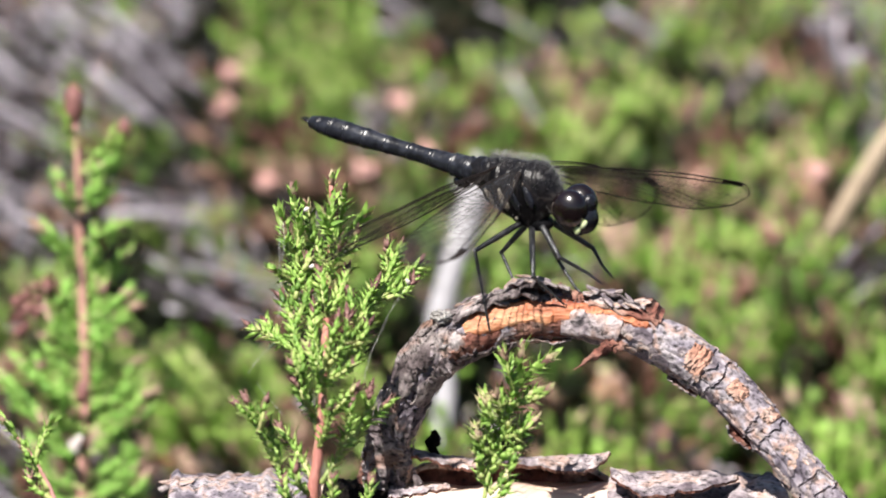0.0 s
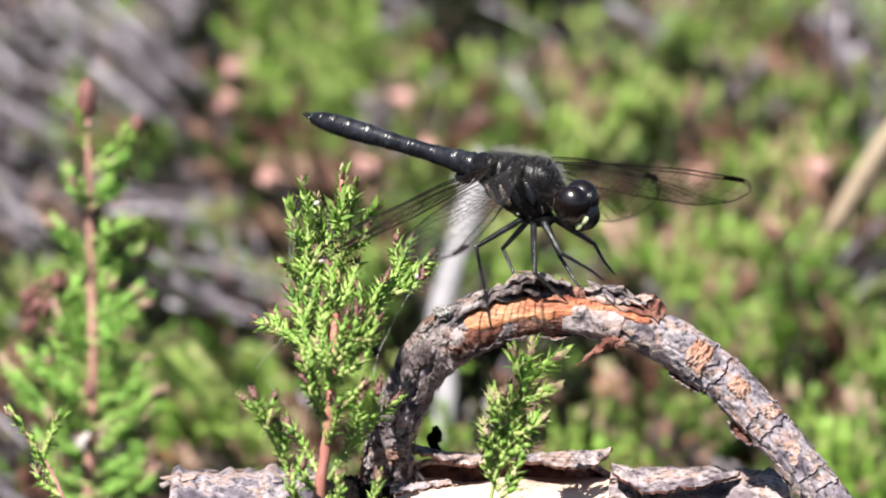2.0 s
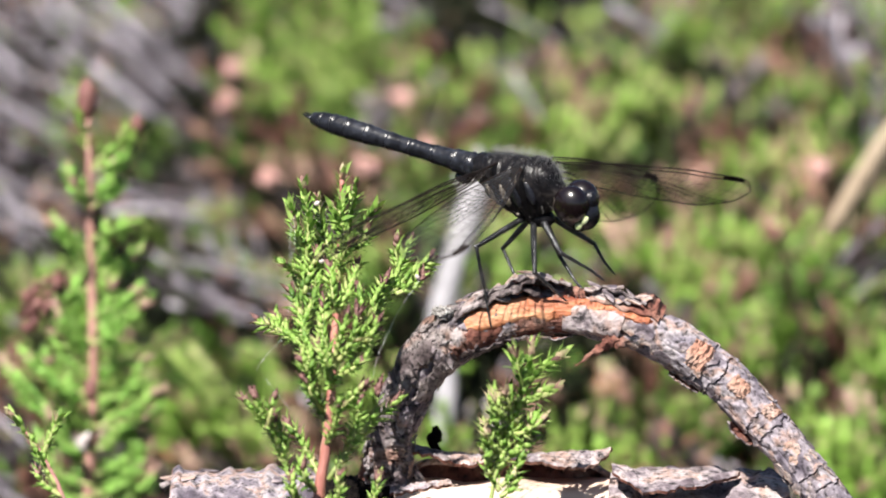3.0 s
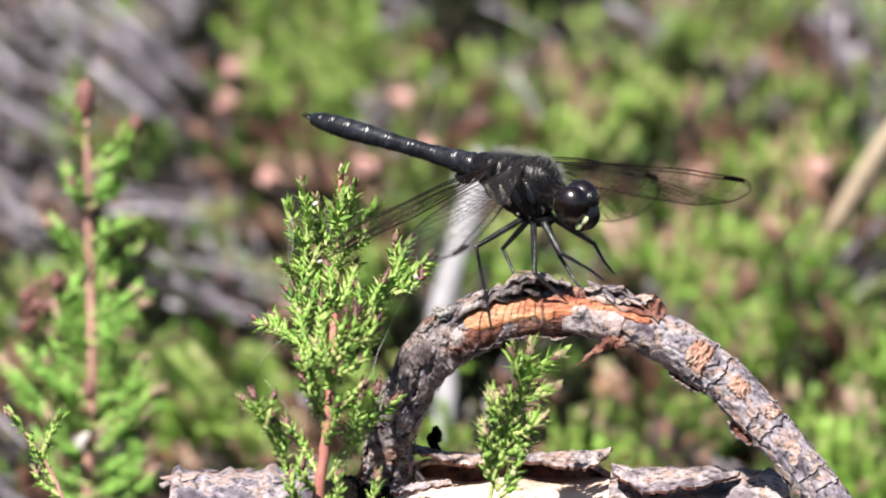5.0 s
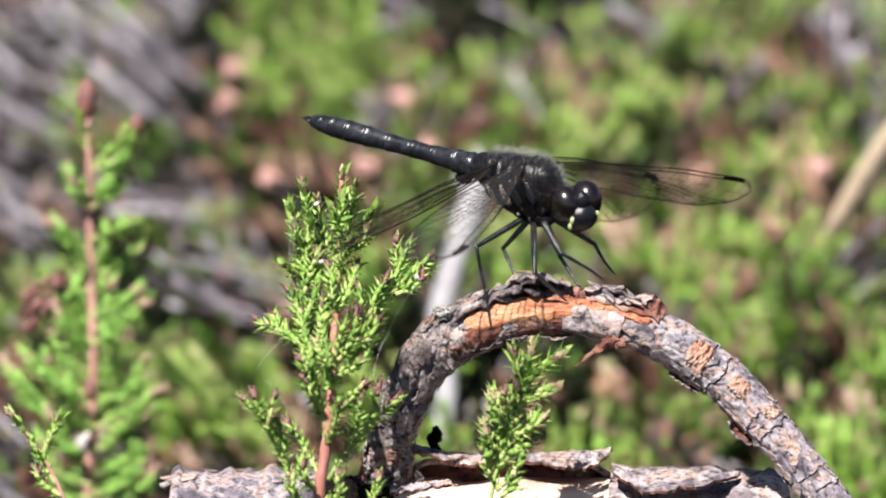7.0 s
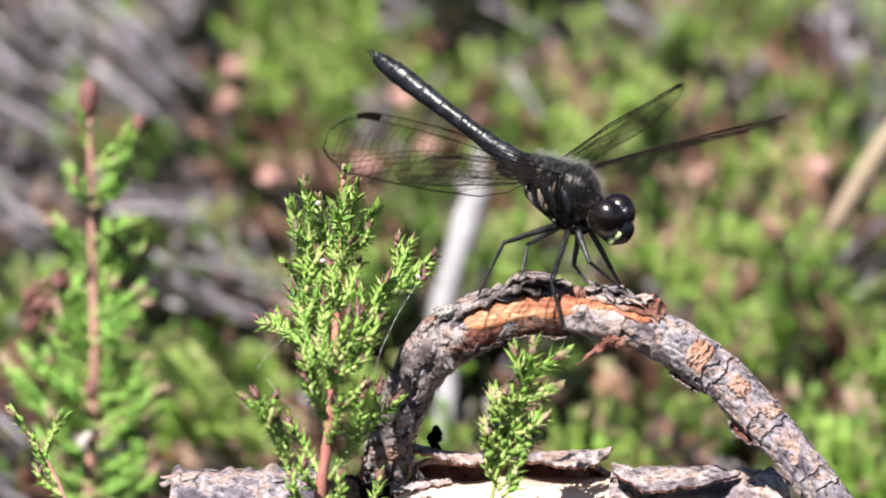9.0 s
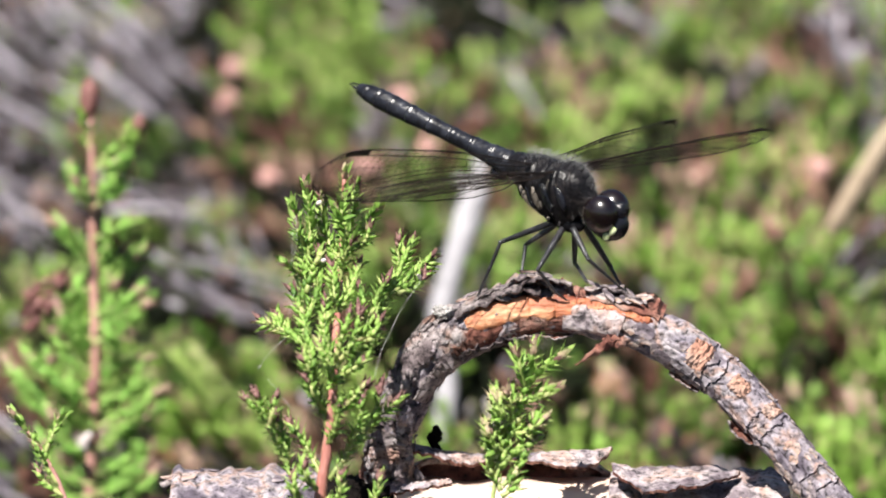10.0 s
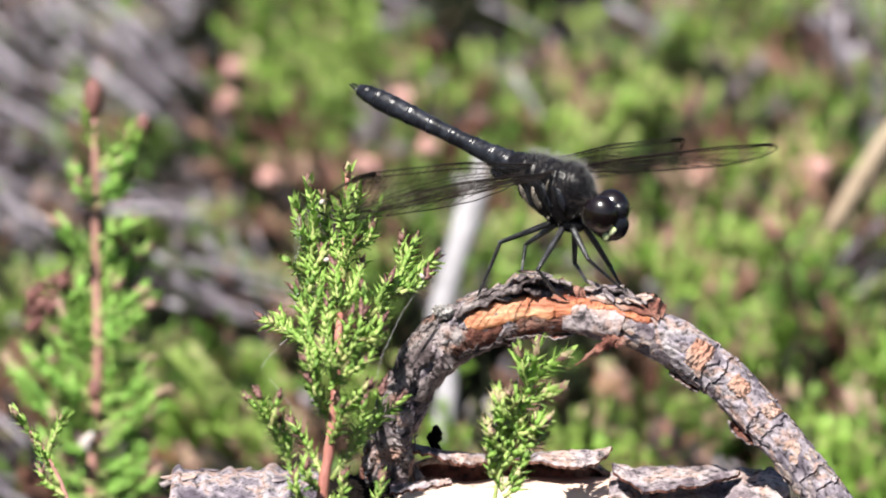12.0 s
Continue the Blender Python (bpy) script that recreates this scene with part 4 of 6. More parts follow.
    # ragged points along the bark's edge
    for line in ((site(17.43, -20.11, 6), site(18.54, -19.76, 6), site(19.81, -19.66, 6)), (site(21.84, -20.11, 6), site(23.1, -19.81, 6), site(24.01, -19.71, 6)), (site(26.14, -20.72, 6), site(27.41, -20.32, 6), site(28.57, -19.81, 6)), (site(-2.11, -20.69, 3), site(-2.32, -19.98, 3), site(-2.47, -19.33, 3)), (site(-25.28, -21.33, 6), site(-24.52, -20.97, 6), site(-23.25, -20.72, 6))):
        s = Geo()
        tube(s, spline(line, 10), lambda x: MM * (0.5 - 0.42 * x), 7, 0, 0.6, 1500)
        part("splinter", s, [STRIP], thing)
    # black sliver standing on the lip
    s = Geo()
    tube(s, spline([site(-0.3, -18.19, 6), site(-0.91, -17.43, 6), site(-0.61, -16.57, 6), site(-0.81, -15.91, 6)], 10), lambda x: MM * (0.2 + 0.42 * math.sin(3 * x) ** 2), 7, 0, 0.8, 1500)
    part("splinter", s, [PEAT_SHADE], thing, "charred splinter")
    return tagged(thing, "fallen log with flaking bark and pale bare wood", "log")


build_log()


# ---- heather behind ----
def far_sprig_mesh(seed, height, leaves):
    """A coarse heather sprig, rooted at the origin."""
    rng = random.Random(seed)
    g = Geo()
    lean = Vector((rng.uniform(-0.25, 0.25), rng.uniform(-0.25, 0.25), 1)) * height
    path = spline([Vector((0, 0, 0)), lean * 0.5 + Vector((rng.uniform(-3, 3), rng.uniform(-3, 3), 0)) * MM, lean], 8)
    tube(g, path, lambda x: 0.4 * MM * (1.1 - 0.8 * x), 4, 5)
    lines = [path[3:]]
    for k in range(12):
        i = rng.uniform(0.12, 0.92)
        b = path[int(i * 7)]
        a = rng.uniform(0, 6.28)
        l = height * rng.uniform(0.18, 0.36) * (1.25 - i * 0.5)
        tip = b + Vector((math.cos(a) * 0.6, math.sin(a) * 0.6, 0.8)) * l
        line = spline([b, (b + tip) / 2 + Vector((math.cos(a), math.sin(a), -0.3)) * l * 0.12, tip], 5)
        tube(g, line, 0.25 * MM, 3, 5)
        lines.append(line)
    # shoots of one sprig differ: mid green, young, near-black, faded, dead
    mix = ((42, 28, 12, 13, 5), (18, 62, 4, 12, 4), (14, 4, 66, 10, 6), (18, 10, 14, 42, 16), (10, 6, 18, 20, 46))[leaves % 5]
    for line in lines:
        tone = rng.choices(range(5), mix)[0]
        for m, tip in shoot_leaves(rng, line, (1.0 if leaves == 1 else 1.3 if leaves < 5 else 3.2) * MM, 1.0, 42):
            scale_leaf(g, m, rng.uniform(2.0, 3.0) * MM * (1 if leaves < 5 else 1.7), (0.78 if tone == 1 else 0.68 if leaves < 5 else 1.1) * MM, 6 if tip and rng.random() < 0.3 else tone)
    return g.mesh("sprig", [FAR_LEAF, YOUNG_LEAF, SHADE_LEAF, RUSTY, GREYED, FAR_STEM, TIP])


def scale_leaf(geo, m, length, width, slot):
    """A plain folded leaf."""
    pts = [(0, 0, 0), (width, 0, 0.45 * length), (0, 0.5 * width, 0.45 * length), (-width, 0, 0.45 * length), (0, -0.1 * width, length)]
    geo.add([m @ Vector(p) for p in pts], [(0, 2, 1), (0, 3, 2), (1, 2, 4), (2, 3, 4)], slot)


# where the canopy changes: shaded hollows painted with near-black tufts, grey dead growth, faded brown growth and fresh
# growth; centre and half sizes in mm
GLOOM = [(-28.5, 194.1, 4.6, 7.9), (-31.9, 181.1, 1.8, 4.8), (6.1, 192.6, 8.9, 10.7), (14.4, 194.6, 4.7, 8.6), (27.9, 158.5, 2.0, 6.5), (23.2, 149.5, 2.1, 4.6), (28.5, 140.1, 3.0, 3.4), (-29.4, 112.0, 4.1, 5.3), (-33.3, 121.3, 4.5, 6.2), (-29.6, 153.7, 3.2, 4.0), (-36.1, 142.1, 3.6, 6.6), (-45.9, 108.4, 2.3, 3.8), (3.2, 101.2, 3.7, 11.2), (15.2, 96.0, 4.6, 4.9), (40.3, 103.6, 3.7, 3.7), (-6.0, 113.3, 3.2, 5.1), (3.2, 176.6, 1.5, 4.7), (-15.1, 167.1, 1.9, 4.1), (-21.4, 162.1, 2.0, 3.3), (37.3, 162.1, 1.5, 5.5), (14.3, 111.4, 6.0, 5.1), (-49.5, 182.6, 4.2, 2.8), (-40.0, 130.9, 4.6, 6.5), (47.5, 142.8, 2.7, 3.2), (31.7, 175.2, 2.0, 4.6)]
ASHEN = [(-50.8, 190.3, 7.8, 6.4), (-50.3, 173.7, 6.6, 6.3), (-41.0, 181.1, 7.7, 7.7), (-35.2, 170.8, 4.2, 4.8), (-32.4, 162.1, 3.4, 3.8), (-49.9, 149.5, 3.7, 8.0), (-31.5, 143.0, 3.0, 4.2), (-25.4, 124.5, 5.5, 6.5), (-46.8, 87.4, 2.7, 6.1), (-3.1, 191.0, 3.2, 3.7), (11.7, 183.8, 2.8, 3.1), (25.2, 185.7, 3.9, 4.0), (51.0, 181.1, 4.6, 11.9), (53.3, 166.4, 2.3, 6.9), (32.2, 169.3, 2.9, 5.0), (47.8, 128.3, 3.0, 6.0), (-47.5, 134.8, 3.9, 5.2), (0.4, 161.4, 2.7, 2.5), (48.2, 191.8, 2.9, 4.3)]
TAWNY = [(14.4, 176.6, 3.5, 3.6), (17.3, 168.6, 3.4, 3.6), (43.2, 179.6, 1.5, 7.0), (30.2, 152.3, 2.3, 4.6), (34.8, 154.4, 1.8, 2.7), (18.5, 144.8, 1.6, 3.2), (-35.8, 188.7, 1.8, 7.8), (-26.4, 157.9, 3.4, 2.4), (-49.4, 160.7, 3.4, 3.5), (33.9, 123.8, 3.5, 3.9), (31.6, 130.2, 2.0, 2.6), (18.2, 103.4, 3.4, 2.0), (14.7, 103.6, 2.5, 2.5), (8.6, 188.7, 2.0, 6.4), (39.3, 139.0, 2.6, 3.2), (48.1, 170.8, 1.5, 5.5), (-30.0, 86.8, 3.3, 2.2), (-9.7, 149.5, 2.7, 2.7), (22.4, 91.9, 4.3, 2.5), (-31.5, 173.7, 1.8, 5.6), (6.6, 162.1, 2.0, 2.7), (42.6, 149.5, 1.7, 2.7)]
FRESH = [(-22.3, 188.7, 3.5, 7.8), (-10.1, 181.1, 3.9, 6.3), (-16.8, 181.1, 3.2, 6.3), (-21.0, 170.8, 3.8, 4.7), (21.0, 175.2, 3.8, 6.3), (10.7, 163.5, 3.8, 6.8), (25.3, 169.3, 2.9, 6.9), (11.6, 137.4, 4.9, 6.6), (19.4, 134.8, 4.9, 4.7), (26.0, 128.3, 3.2, 5.2), (40.1, 130.9, 4.9, 5.2), (43.6, 119.4, 3.8, 7.7), (35.7, 115.7, 3.5, 4.6), (46.6, 108.4, 3.8, 6.3), (22.7, 98.9, 6.8, 5.7), (-30.0, 98.9, 7.4, 5.7), (-34.7, 104.8, 3.4, 5.0), (-22.9, 90.8, 4.9, 6.1), (-22.2, 107.8, 3.8, 4.5), (15.2, 149.5, 3.4, 4.6), (36.6, 144.1, 2.7, 5.3), (41.7, 190.3, 3.0, 6.5), (-25.1, 132.8, 3.3, 5.2), (-13.8, 191.8, 4.3, 4.3), (43.8, 90.8, 4.3, 4.9)]


def inside(x, y, spots, reach=1.25):
    return any(((x - a) / p) ** 2 + ((y - b) / q) ** 2 < reach + 0.6 * noise.noise(Vector((x * 0.5, y * 0.3, 3))) for a, b, p, q in spots)


def canopy(x, y):
    """How high the heather stands behind the log, in mm; it rises away from it."""
    return 5 + 0.25 * (min(y, 232) - 95) + 1.6 * noise.noise(Vector((x * 0.09, y * 0.05, 1.7)))


def tuft_mesh(seed, tone, long, leafy=True):
    """A shoot of heather on its bare wiry stem: the leafy top stands over the origin, the stem reaches down to the soil."""
    rng = random.Random(seed)
    g = Geo()
    bow = rng.uniform(-1.6, 1.6)
    axis = spline([Vector((0, 0, -1)), Vector((bow, rng.uniform(-1, 1), long * 0.5)), Vector((bow * 0.4, rng.uniform(-1, 1), long))], 8)
    axis = [p * MM for p in axis]
    tube(g, axis, lambda t: MM * (0.34 - 0.2 * t), 4, 1)
    lines = [axis]
    for k in range(5):
        b = axis[rng.randrange(1, 6)]
        a = rng.uniform(0, 6.28)
        l = long * rng.uniform(0.28, 0.5) * MM
        tip = b + Vector((math.cos(a) * 0.62, math.sin(a) * 0.62, 0.75)) * l
        line = spline([b, b.lerp(tip, 0.5) + Vector((math.cos(a), math.sin(a), -0.2)) * l * 0.12, tip], 5)
        tube(g, line, 0.17 * MM, 3, 1)
        lines.append(line)
    if leafy:
        for line in lines:
            for m, tip in shoot_leaves(rng, line, 0.8 * MM, 1.0, 42):
                scale_leaf(g, m, rng.uniform(1.3, 2.0) * MM, 0.46 * MM, 2 if tip and rng.random() < 0.35 else 0)
    return g.mesh("sprig", [tone, FAR_STEM if leafy else tone, TIP if leafy and tone != SHADE_LEAF else tone])


TUFTS = {name: [tuft_mesh(seed + k, tone, long, leafy) for k, long in enumerate(sizes)] for name, seed, tone, sizes, leafy in (
    ("green", 40, FAR_LEAF, (7, 8, 9, 10, 8.5), True), ("young", 50, YOUNG_LEAF, (7, 8, 9, 10), True), ("shade", 60, SHADE_LEAF, (6, 7, 8), True),
    ("faded", 70, RUSTY, (6, 7, 8.5), True), ("dead", 80, GREYED, (6, 7.5, 9), True), ("bare", 90, TWIG, (8, 10, 12), False))}


def build_far_heather():
    """Bushes of leaning shoots whose tops close into a canopy."""
    rng = random.Random(77)
    bushes, feet = {}, {}
    rows = 60
    for row in range(rows):
        y0 = 84 + 160 * row / rows
        half = (448 + y0) * 0.0875 * 1.12 + 5
        for col in range(int(half * 2 / 2.35)):
            x, y = -half + 2.35 * (col + rng.random()), y0 + rng.uniform(-2.2, 2.2)
            if abs(x) < 32 and y < 88:
                continue
            top = canopy(x, y) + rng.uniform(-1.5, 1.0)
            side = rng.gauss(-0.95, 0.3) if x < -8 else rng.gauss(0.2, 0.8)
            lean = Euler((rng.uniform(-0.5, 0.3), side, rng.uniform(-0.4, 0.4))).to_matrix().to_4x4()
            base = Vector((x, y, max(top - 3.2, 0.6)))
            # what grows here depends on where the crown comes to lie, higher crowns counting as further up the bank
            crown = base + lean @ Vector((0, 0, 5.5))
            u, v = crown.x, crown.y + 1.9 * (crown.z - 9 - 0.25 * (crown.y - 95))
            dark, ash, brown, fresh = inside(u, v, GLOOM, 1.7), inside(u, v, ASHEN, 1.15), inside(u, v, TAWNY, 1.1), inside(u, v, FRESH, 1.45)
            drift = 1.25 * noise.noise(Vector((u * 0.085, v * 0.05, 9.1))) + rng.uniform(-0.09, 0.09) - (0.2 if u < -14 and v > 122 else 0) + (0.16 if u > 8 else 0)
            kind = "young" if drift > 0.16 else "green" if drift > -0.2 else "shade"
            if rng.random() < (0.32 if x < -10 or y > 165 else 0.24):
                kind = rng.choice(("faded", "faded", "dead", "dead"))
            if fresh and rng.random() < 0.85:
                kind = rng.choice(("young", "young", "young", "green"))
            if brown and rng.random() < 0.7:
                kind = "faded"
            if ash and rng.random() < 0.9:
                kind = rng.choice(("dead", "bare", "shade", "shade", "shade") if x < 0 else ("dead", "dead", "bare", "faded"))
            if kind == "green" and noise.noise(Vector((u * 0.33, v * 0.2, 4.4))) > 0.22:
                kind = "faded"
            # near-black tufts stand in for the shade of the canopy's hollows
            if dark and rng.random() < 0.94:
                kind = "shade"
            key = (round(x / 60), round(y / 60))
            if key not in bushes:
                bushes[key], feet[key] = new("heather_bush"), Geo()
                bushes[key].location = (key[0] * 0.06, key[1] * 0.06, 0)
                tagged(bushes[key], "green heather bush growing on the moor", "heather", "heather bushes behind the perch")
            foot = Vector((key[0] * 60, key[1] * 60, 0))
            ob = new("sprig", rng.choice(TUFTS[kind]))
            ob.parent = bushes[key]
            ob.matrix_basis = Matrix.Translation((base - foot) * MM) @ lean @ Matrix.Rotation(rng.uniform(0, 6.28), 4, "Z") @ Matrix.Scale(rng.uniform(0.8, 1.25), 4)
            low = Vector((x + rng.uniform(-3, 3), y + rng.uniform(-3, 3), ground_height(x * MM, y * MM) / MM - 1.5))
            tube(feet[key], [(p - foot) * MM for p in (low, low.lerp(base, 0.6) + Vector((0.4, 0, 0)), base)], 0.22 * MM, 3)
    for key, g in feet.items():
        tagged(part("undergrowth", g, [FAR_STEM], bushes[key], "wiry brown stems"), kind="stuff")


build_far_heather()


def build_heath():
    """The same heather, thinner, on all sides of the perch."""
    rng = random.Random(91)
    loose = [far_sprig_mesh(80 + k, h * MM, 5 + k % 4) for k, h in enumerate((42, 50, 46, 40, 54))]
    bushes = {}
    for _ in range(2600):
        x, y = rng.uniform(-620, 620), rng.uniform(-760, 900)
        half = (448 + y) * 0.0875 * 1.18 + 22
        if -150 < y < 262 and abs(x) < max(half, 90):
            continue
        if abs(x) < 110 and -620 < y < 90:
            continue
        if noise.noise(Vector((x * 0.006, y * 0.006, 5.5))) < -0.15:
            continue
        key = (round(x / 190), round(y / 190))
        if key not in bushes:
            bushes[key] = new("heather_bush")
            bushes[key].location = (key[0] * 0.19, key[1] * 0.19, 0)
            tagged(bushes[key], "green heather bush growing on the moor", "heather", "heather bushes on the moor around")
        ob = new("sprig", rng.choice(loose))
        ob.parent = bushes[key]
        low = ground_height(x * MM, y * MM) - 0.002
        m = Matrix.Translation((x * MM - key[0] * 0.19, y * MM - key[1] * 0.19, low))
        ob.matrix_basis = m @ Euler((rng.uniform(-0.5, 0.5), rng.uniform(-0.5, 0.5), rng.uniform(0, 6.28))).to_matrix().to_4x4() @ Matrix.Scale(rng.uniform(0.8, 1.7), 4)


build_heath()


# dead heather lying over: centre, half sizes, how many twigs, the way they fall
TANGLES = [(-44.5, 181.1, 13.3, 15.4, 105, -0.62), (-49.9, 149.5, 4.0, 9.4, 26, -0.50), (-25.4, 124.5, 4.5, 5.8, 14, -0.50), (-31.5, 143.0, 2.3, 3.7, 4, -0.30), (51.2, 179.6, 4.2, 15.4, 46, -1.20), (25.2, 185.7, 3.5, 4.0, 4, -0.40), (47.8, 128.3, 2.6, 5.2, 8, 0.90), (-3.1, 191.0, 2.8, 3.7, 4, -0.40), (-46.8, 87.4, 2.4, 4.9, 10, -0.50), (11.7, 183.8, 2.5, 3.1, 3, -0.40), (15.7, 173.0, 3.5, 5.0, 4, -0.60)]


def build_tangles():
    rng = random.Random(5)
    for a, b, p, q, count, fall in TANGLES:
        thing = new("dead_twig_tangle")
        thing.location = (a * MM, b * MM, 0)
        for k in range(count):
            x, y = rng.uniform(-p, p), rng.uniform(-q, q)
            z = canopy(a + x, b + y) + rng.uniform(1.5, 7)
            l = rng.uniform(6, 17)
            turn = fall + rng.gauss(0, 0.22)
            way = Vector((math.cos(turn), rng.uniform(-0.3, 0.3), math.sin(turn))).normalized() * l
            c = Vector((x, y, z))
            mid = c + Vector((rng.uniform(-1, 1), rng.uniform(-1, 1), rng.uniform(-1, 1)))
            g = Geo()
            r = rng.uniform(0.16, 0.44)
            tube(g, [v * MM for v in spline([c - way / 2, mid, c + way / 2], 9)], lambda t: r * MM * (1.1 - 0.6 * t), 7, 0, 0.3, 400)
            part("twig", g, [TWIG], thing)
        g = Geo()
        for k in range(5):
            x, y = rng.uniform(-p, p) * 0.7, rng.uniform(-q, q) * 0.7
            tube(g, [Vector((x, y, -1)) * MM, Vector((x + 2, y, canopy(a + x, b + y))) * MM], 0.3 * MM, 5)
        tagged(part("undergrowth", g, [TWIG], thing), kind="stuff")
        tagged(thing, "tangle of grey dead heather twigs", "twigs", "dead tangles")


build_tangles()


def build_stalk():
    thing = new("bleached_stalk")
    g = Geo()
    tube(g, spline([site(-0.49, -25.76, 103), site(0, -19.65, 104), site(0.37, -13.54, 106), site(-0.5, -8.62, 108), site(1, -2.43, 110), site(2.62, 3.19, 112), site(3.63, 6.01, 113)], 30), lambda x: MM * (1.0 + 0.55 * x), 10, 0, 0.25, 200)
    part("stem", g, [PALE], thing)
    g = Geo()
    tube(g, spline([site(3.63, 5.38, 113), site(4.14, 8.22, 114), site(3.9, 11.06, 115)], 8), lambda x: MM * (1.3 - 0.8 * x), 8, 0, 0.25, 300)
    tube(g, spline([site(3.38, 5.7, 113), site(2.13, 7.28, 114), site(1.38, 7.92, 115)], 8), lambda x: MM * (0.9 - 0.6 * x), 8, 0, 0.25, 300)
    part("fork", g, [PALE], thing)
    tagged(thing, "bleached grey dead stalk with forked top", "stalk")


build_stalk()


def build_flowers():
    """Rounded pale flower heads on the heather behind."""
    rng = random.Random(11)
    heads = (site(-26, 22.29, 180), site(-26.23, 17.83, 164), site(-5.06, 18.13, 165), site(-1.91, 11.79, 142), site(-8.83, 9.68, 134), site(-19.9, 8.11, 129), site(43.18, 9.4, 133), site(29.36, 8.31, 129), site(36.29, 2.04, 107))
    for p in heads:
        thing = new("heather_flower")
        thing.location = p
        for k in range(14):
            d = Vector((rng.gauss(0, 1), rng.gauss(0, 1), rng.gauss(0, 1))).normalized()
            g = Geo()
            blob(g, d * 0.66 * MM, (0.5 * MM, 0.5 * MM, 0.85 * MM), 0, d.to_track_quat("Z", "Y").to_matrix(), 6, 8)
            part("petal", g, [FLOWER if p.x < 0.028 or p.x > 0.042 else RUSTY], thing)
        g = Geo()
        foot = Vector((p.x + 0.004, p.y + 0.004, 0.0)) - p
        tube(g, spline([Vector((0, 0, 0)), foot * 0.5 + Vector((0.002, 0, 0)), foot], 10), 0.25 * MM, 6)
        part("stem", g, [FAR_STEM], thing)
        tagged(thing, "pale pink faded heather flower head", "flower", "faded flower heads")


build_flowers()


def blade(name, pts, width, material, label, category, spread=None):
    """A folded dry blade along pts; spread is the way across it."""
    g = Geo()
    path = spline(pts, 18)
    fr = frames(path)
    verts = []
    for i, (p, (t, s, u)) in enumerate(zip(path, fr)):
        x = i / 17
        if spread:
            s = (spread - t * spread.dot(t)).normalized()
            u = t.cross(s)
        w = width * MM * math.sin(math.pi * (0.12 + 0.86 * x)) ** 0.7
        for k, (a, b) in enumerate(((-1, 0.25), (0, -0.1), (1, 0.25), (1, 0.05), (0, -0.3), (-1, 0.05))):
            verts.append(p + s * a * w + u * b * w)
    faces = [(i * 6 + k, i * 6 + (k + 1) % 6, (i + 1) * 6 + (k + 1) % 6, (i + 1) * 6 + k) for i in range(17) for k in range(6)]
    faces += [tuple(range(6))[::-1], tuple(17 * 6 + k for k in range(6))]
    g.add(verts, faces)
    return tagged(part(name, g, [material]), label, category)


blade("dry_grass_blade", [site(43.0, 1.6, 115), site(45.2, 5.4, 114), site(48.2, 10.4, 112), site(51.6, 16.0, 110), site(55, 22, 109)], 1.35, DRY, "dry straw-coloured grass blade leaning over", "grass blade", Vector((1, 0, -0.4)))
blade("dry_grass_blade", [site(11.21, 26.95, 240), site(14.18, 23.7, 235), site(17.86, 19.75, 230), site(21.48, 16.97, 225), site(24.3, 14.98, 220)], 1.6, RUSTY, "pinkish brown dead blade among heather", "grass blade")


def build_litter():
    rng = random.Random(31)
    for p in (site(17.49, -15.78, 120), site(13.64, -16.86, 118), site(19.26, -16.3, 116), site(15.7, -13.66, 124), site(38.77, -12.84, 130), site(10.24, -16.47, 122), site(34.43, -3.94, 150), site(6.09, -15.78, 120), site(-29.96, -23.05, 90)):
        way = Vector((rng.uniform(0.5, 1), rng.uniform(-0.3, 0.3), rng.uniform(-0.3, 0.3))) * 3.0 * MM
        blade("dead_leaf", [p - way, p - way * 0.3 + Vector((0, 0, 0.001)), p + way * 0.4 + Vector((0, 0, 0.001)), p + way], 1.2, RUST, "rusty brown dead leaf caught in heather", "leaf")


build_litter()


# ---- dragonfly ----
WING_SHAPE = {
    "fore": (24.2, (0, 0.1, 0.3, 0.55, 0.75, 1), (0.8, 2.2, 4.3, 5.7, 6.0, 6.0)),
    "hind": (23.4, (0, 0.06, 0.18, 0.4, 0.6, 0.8, 1), (1.2, 3.4, 4.9, 5.9, 6.3, 6.2, 6.0)),
}


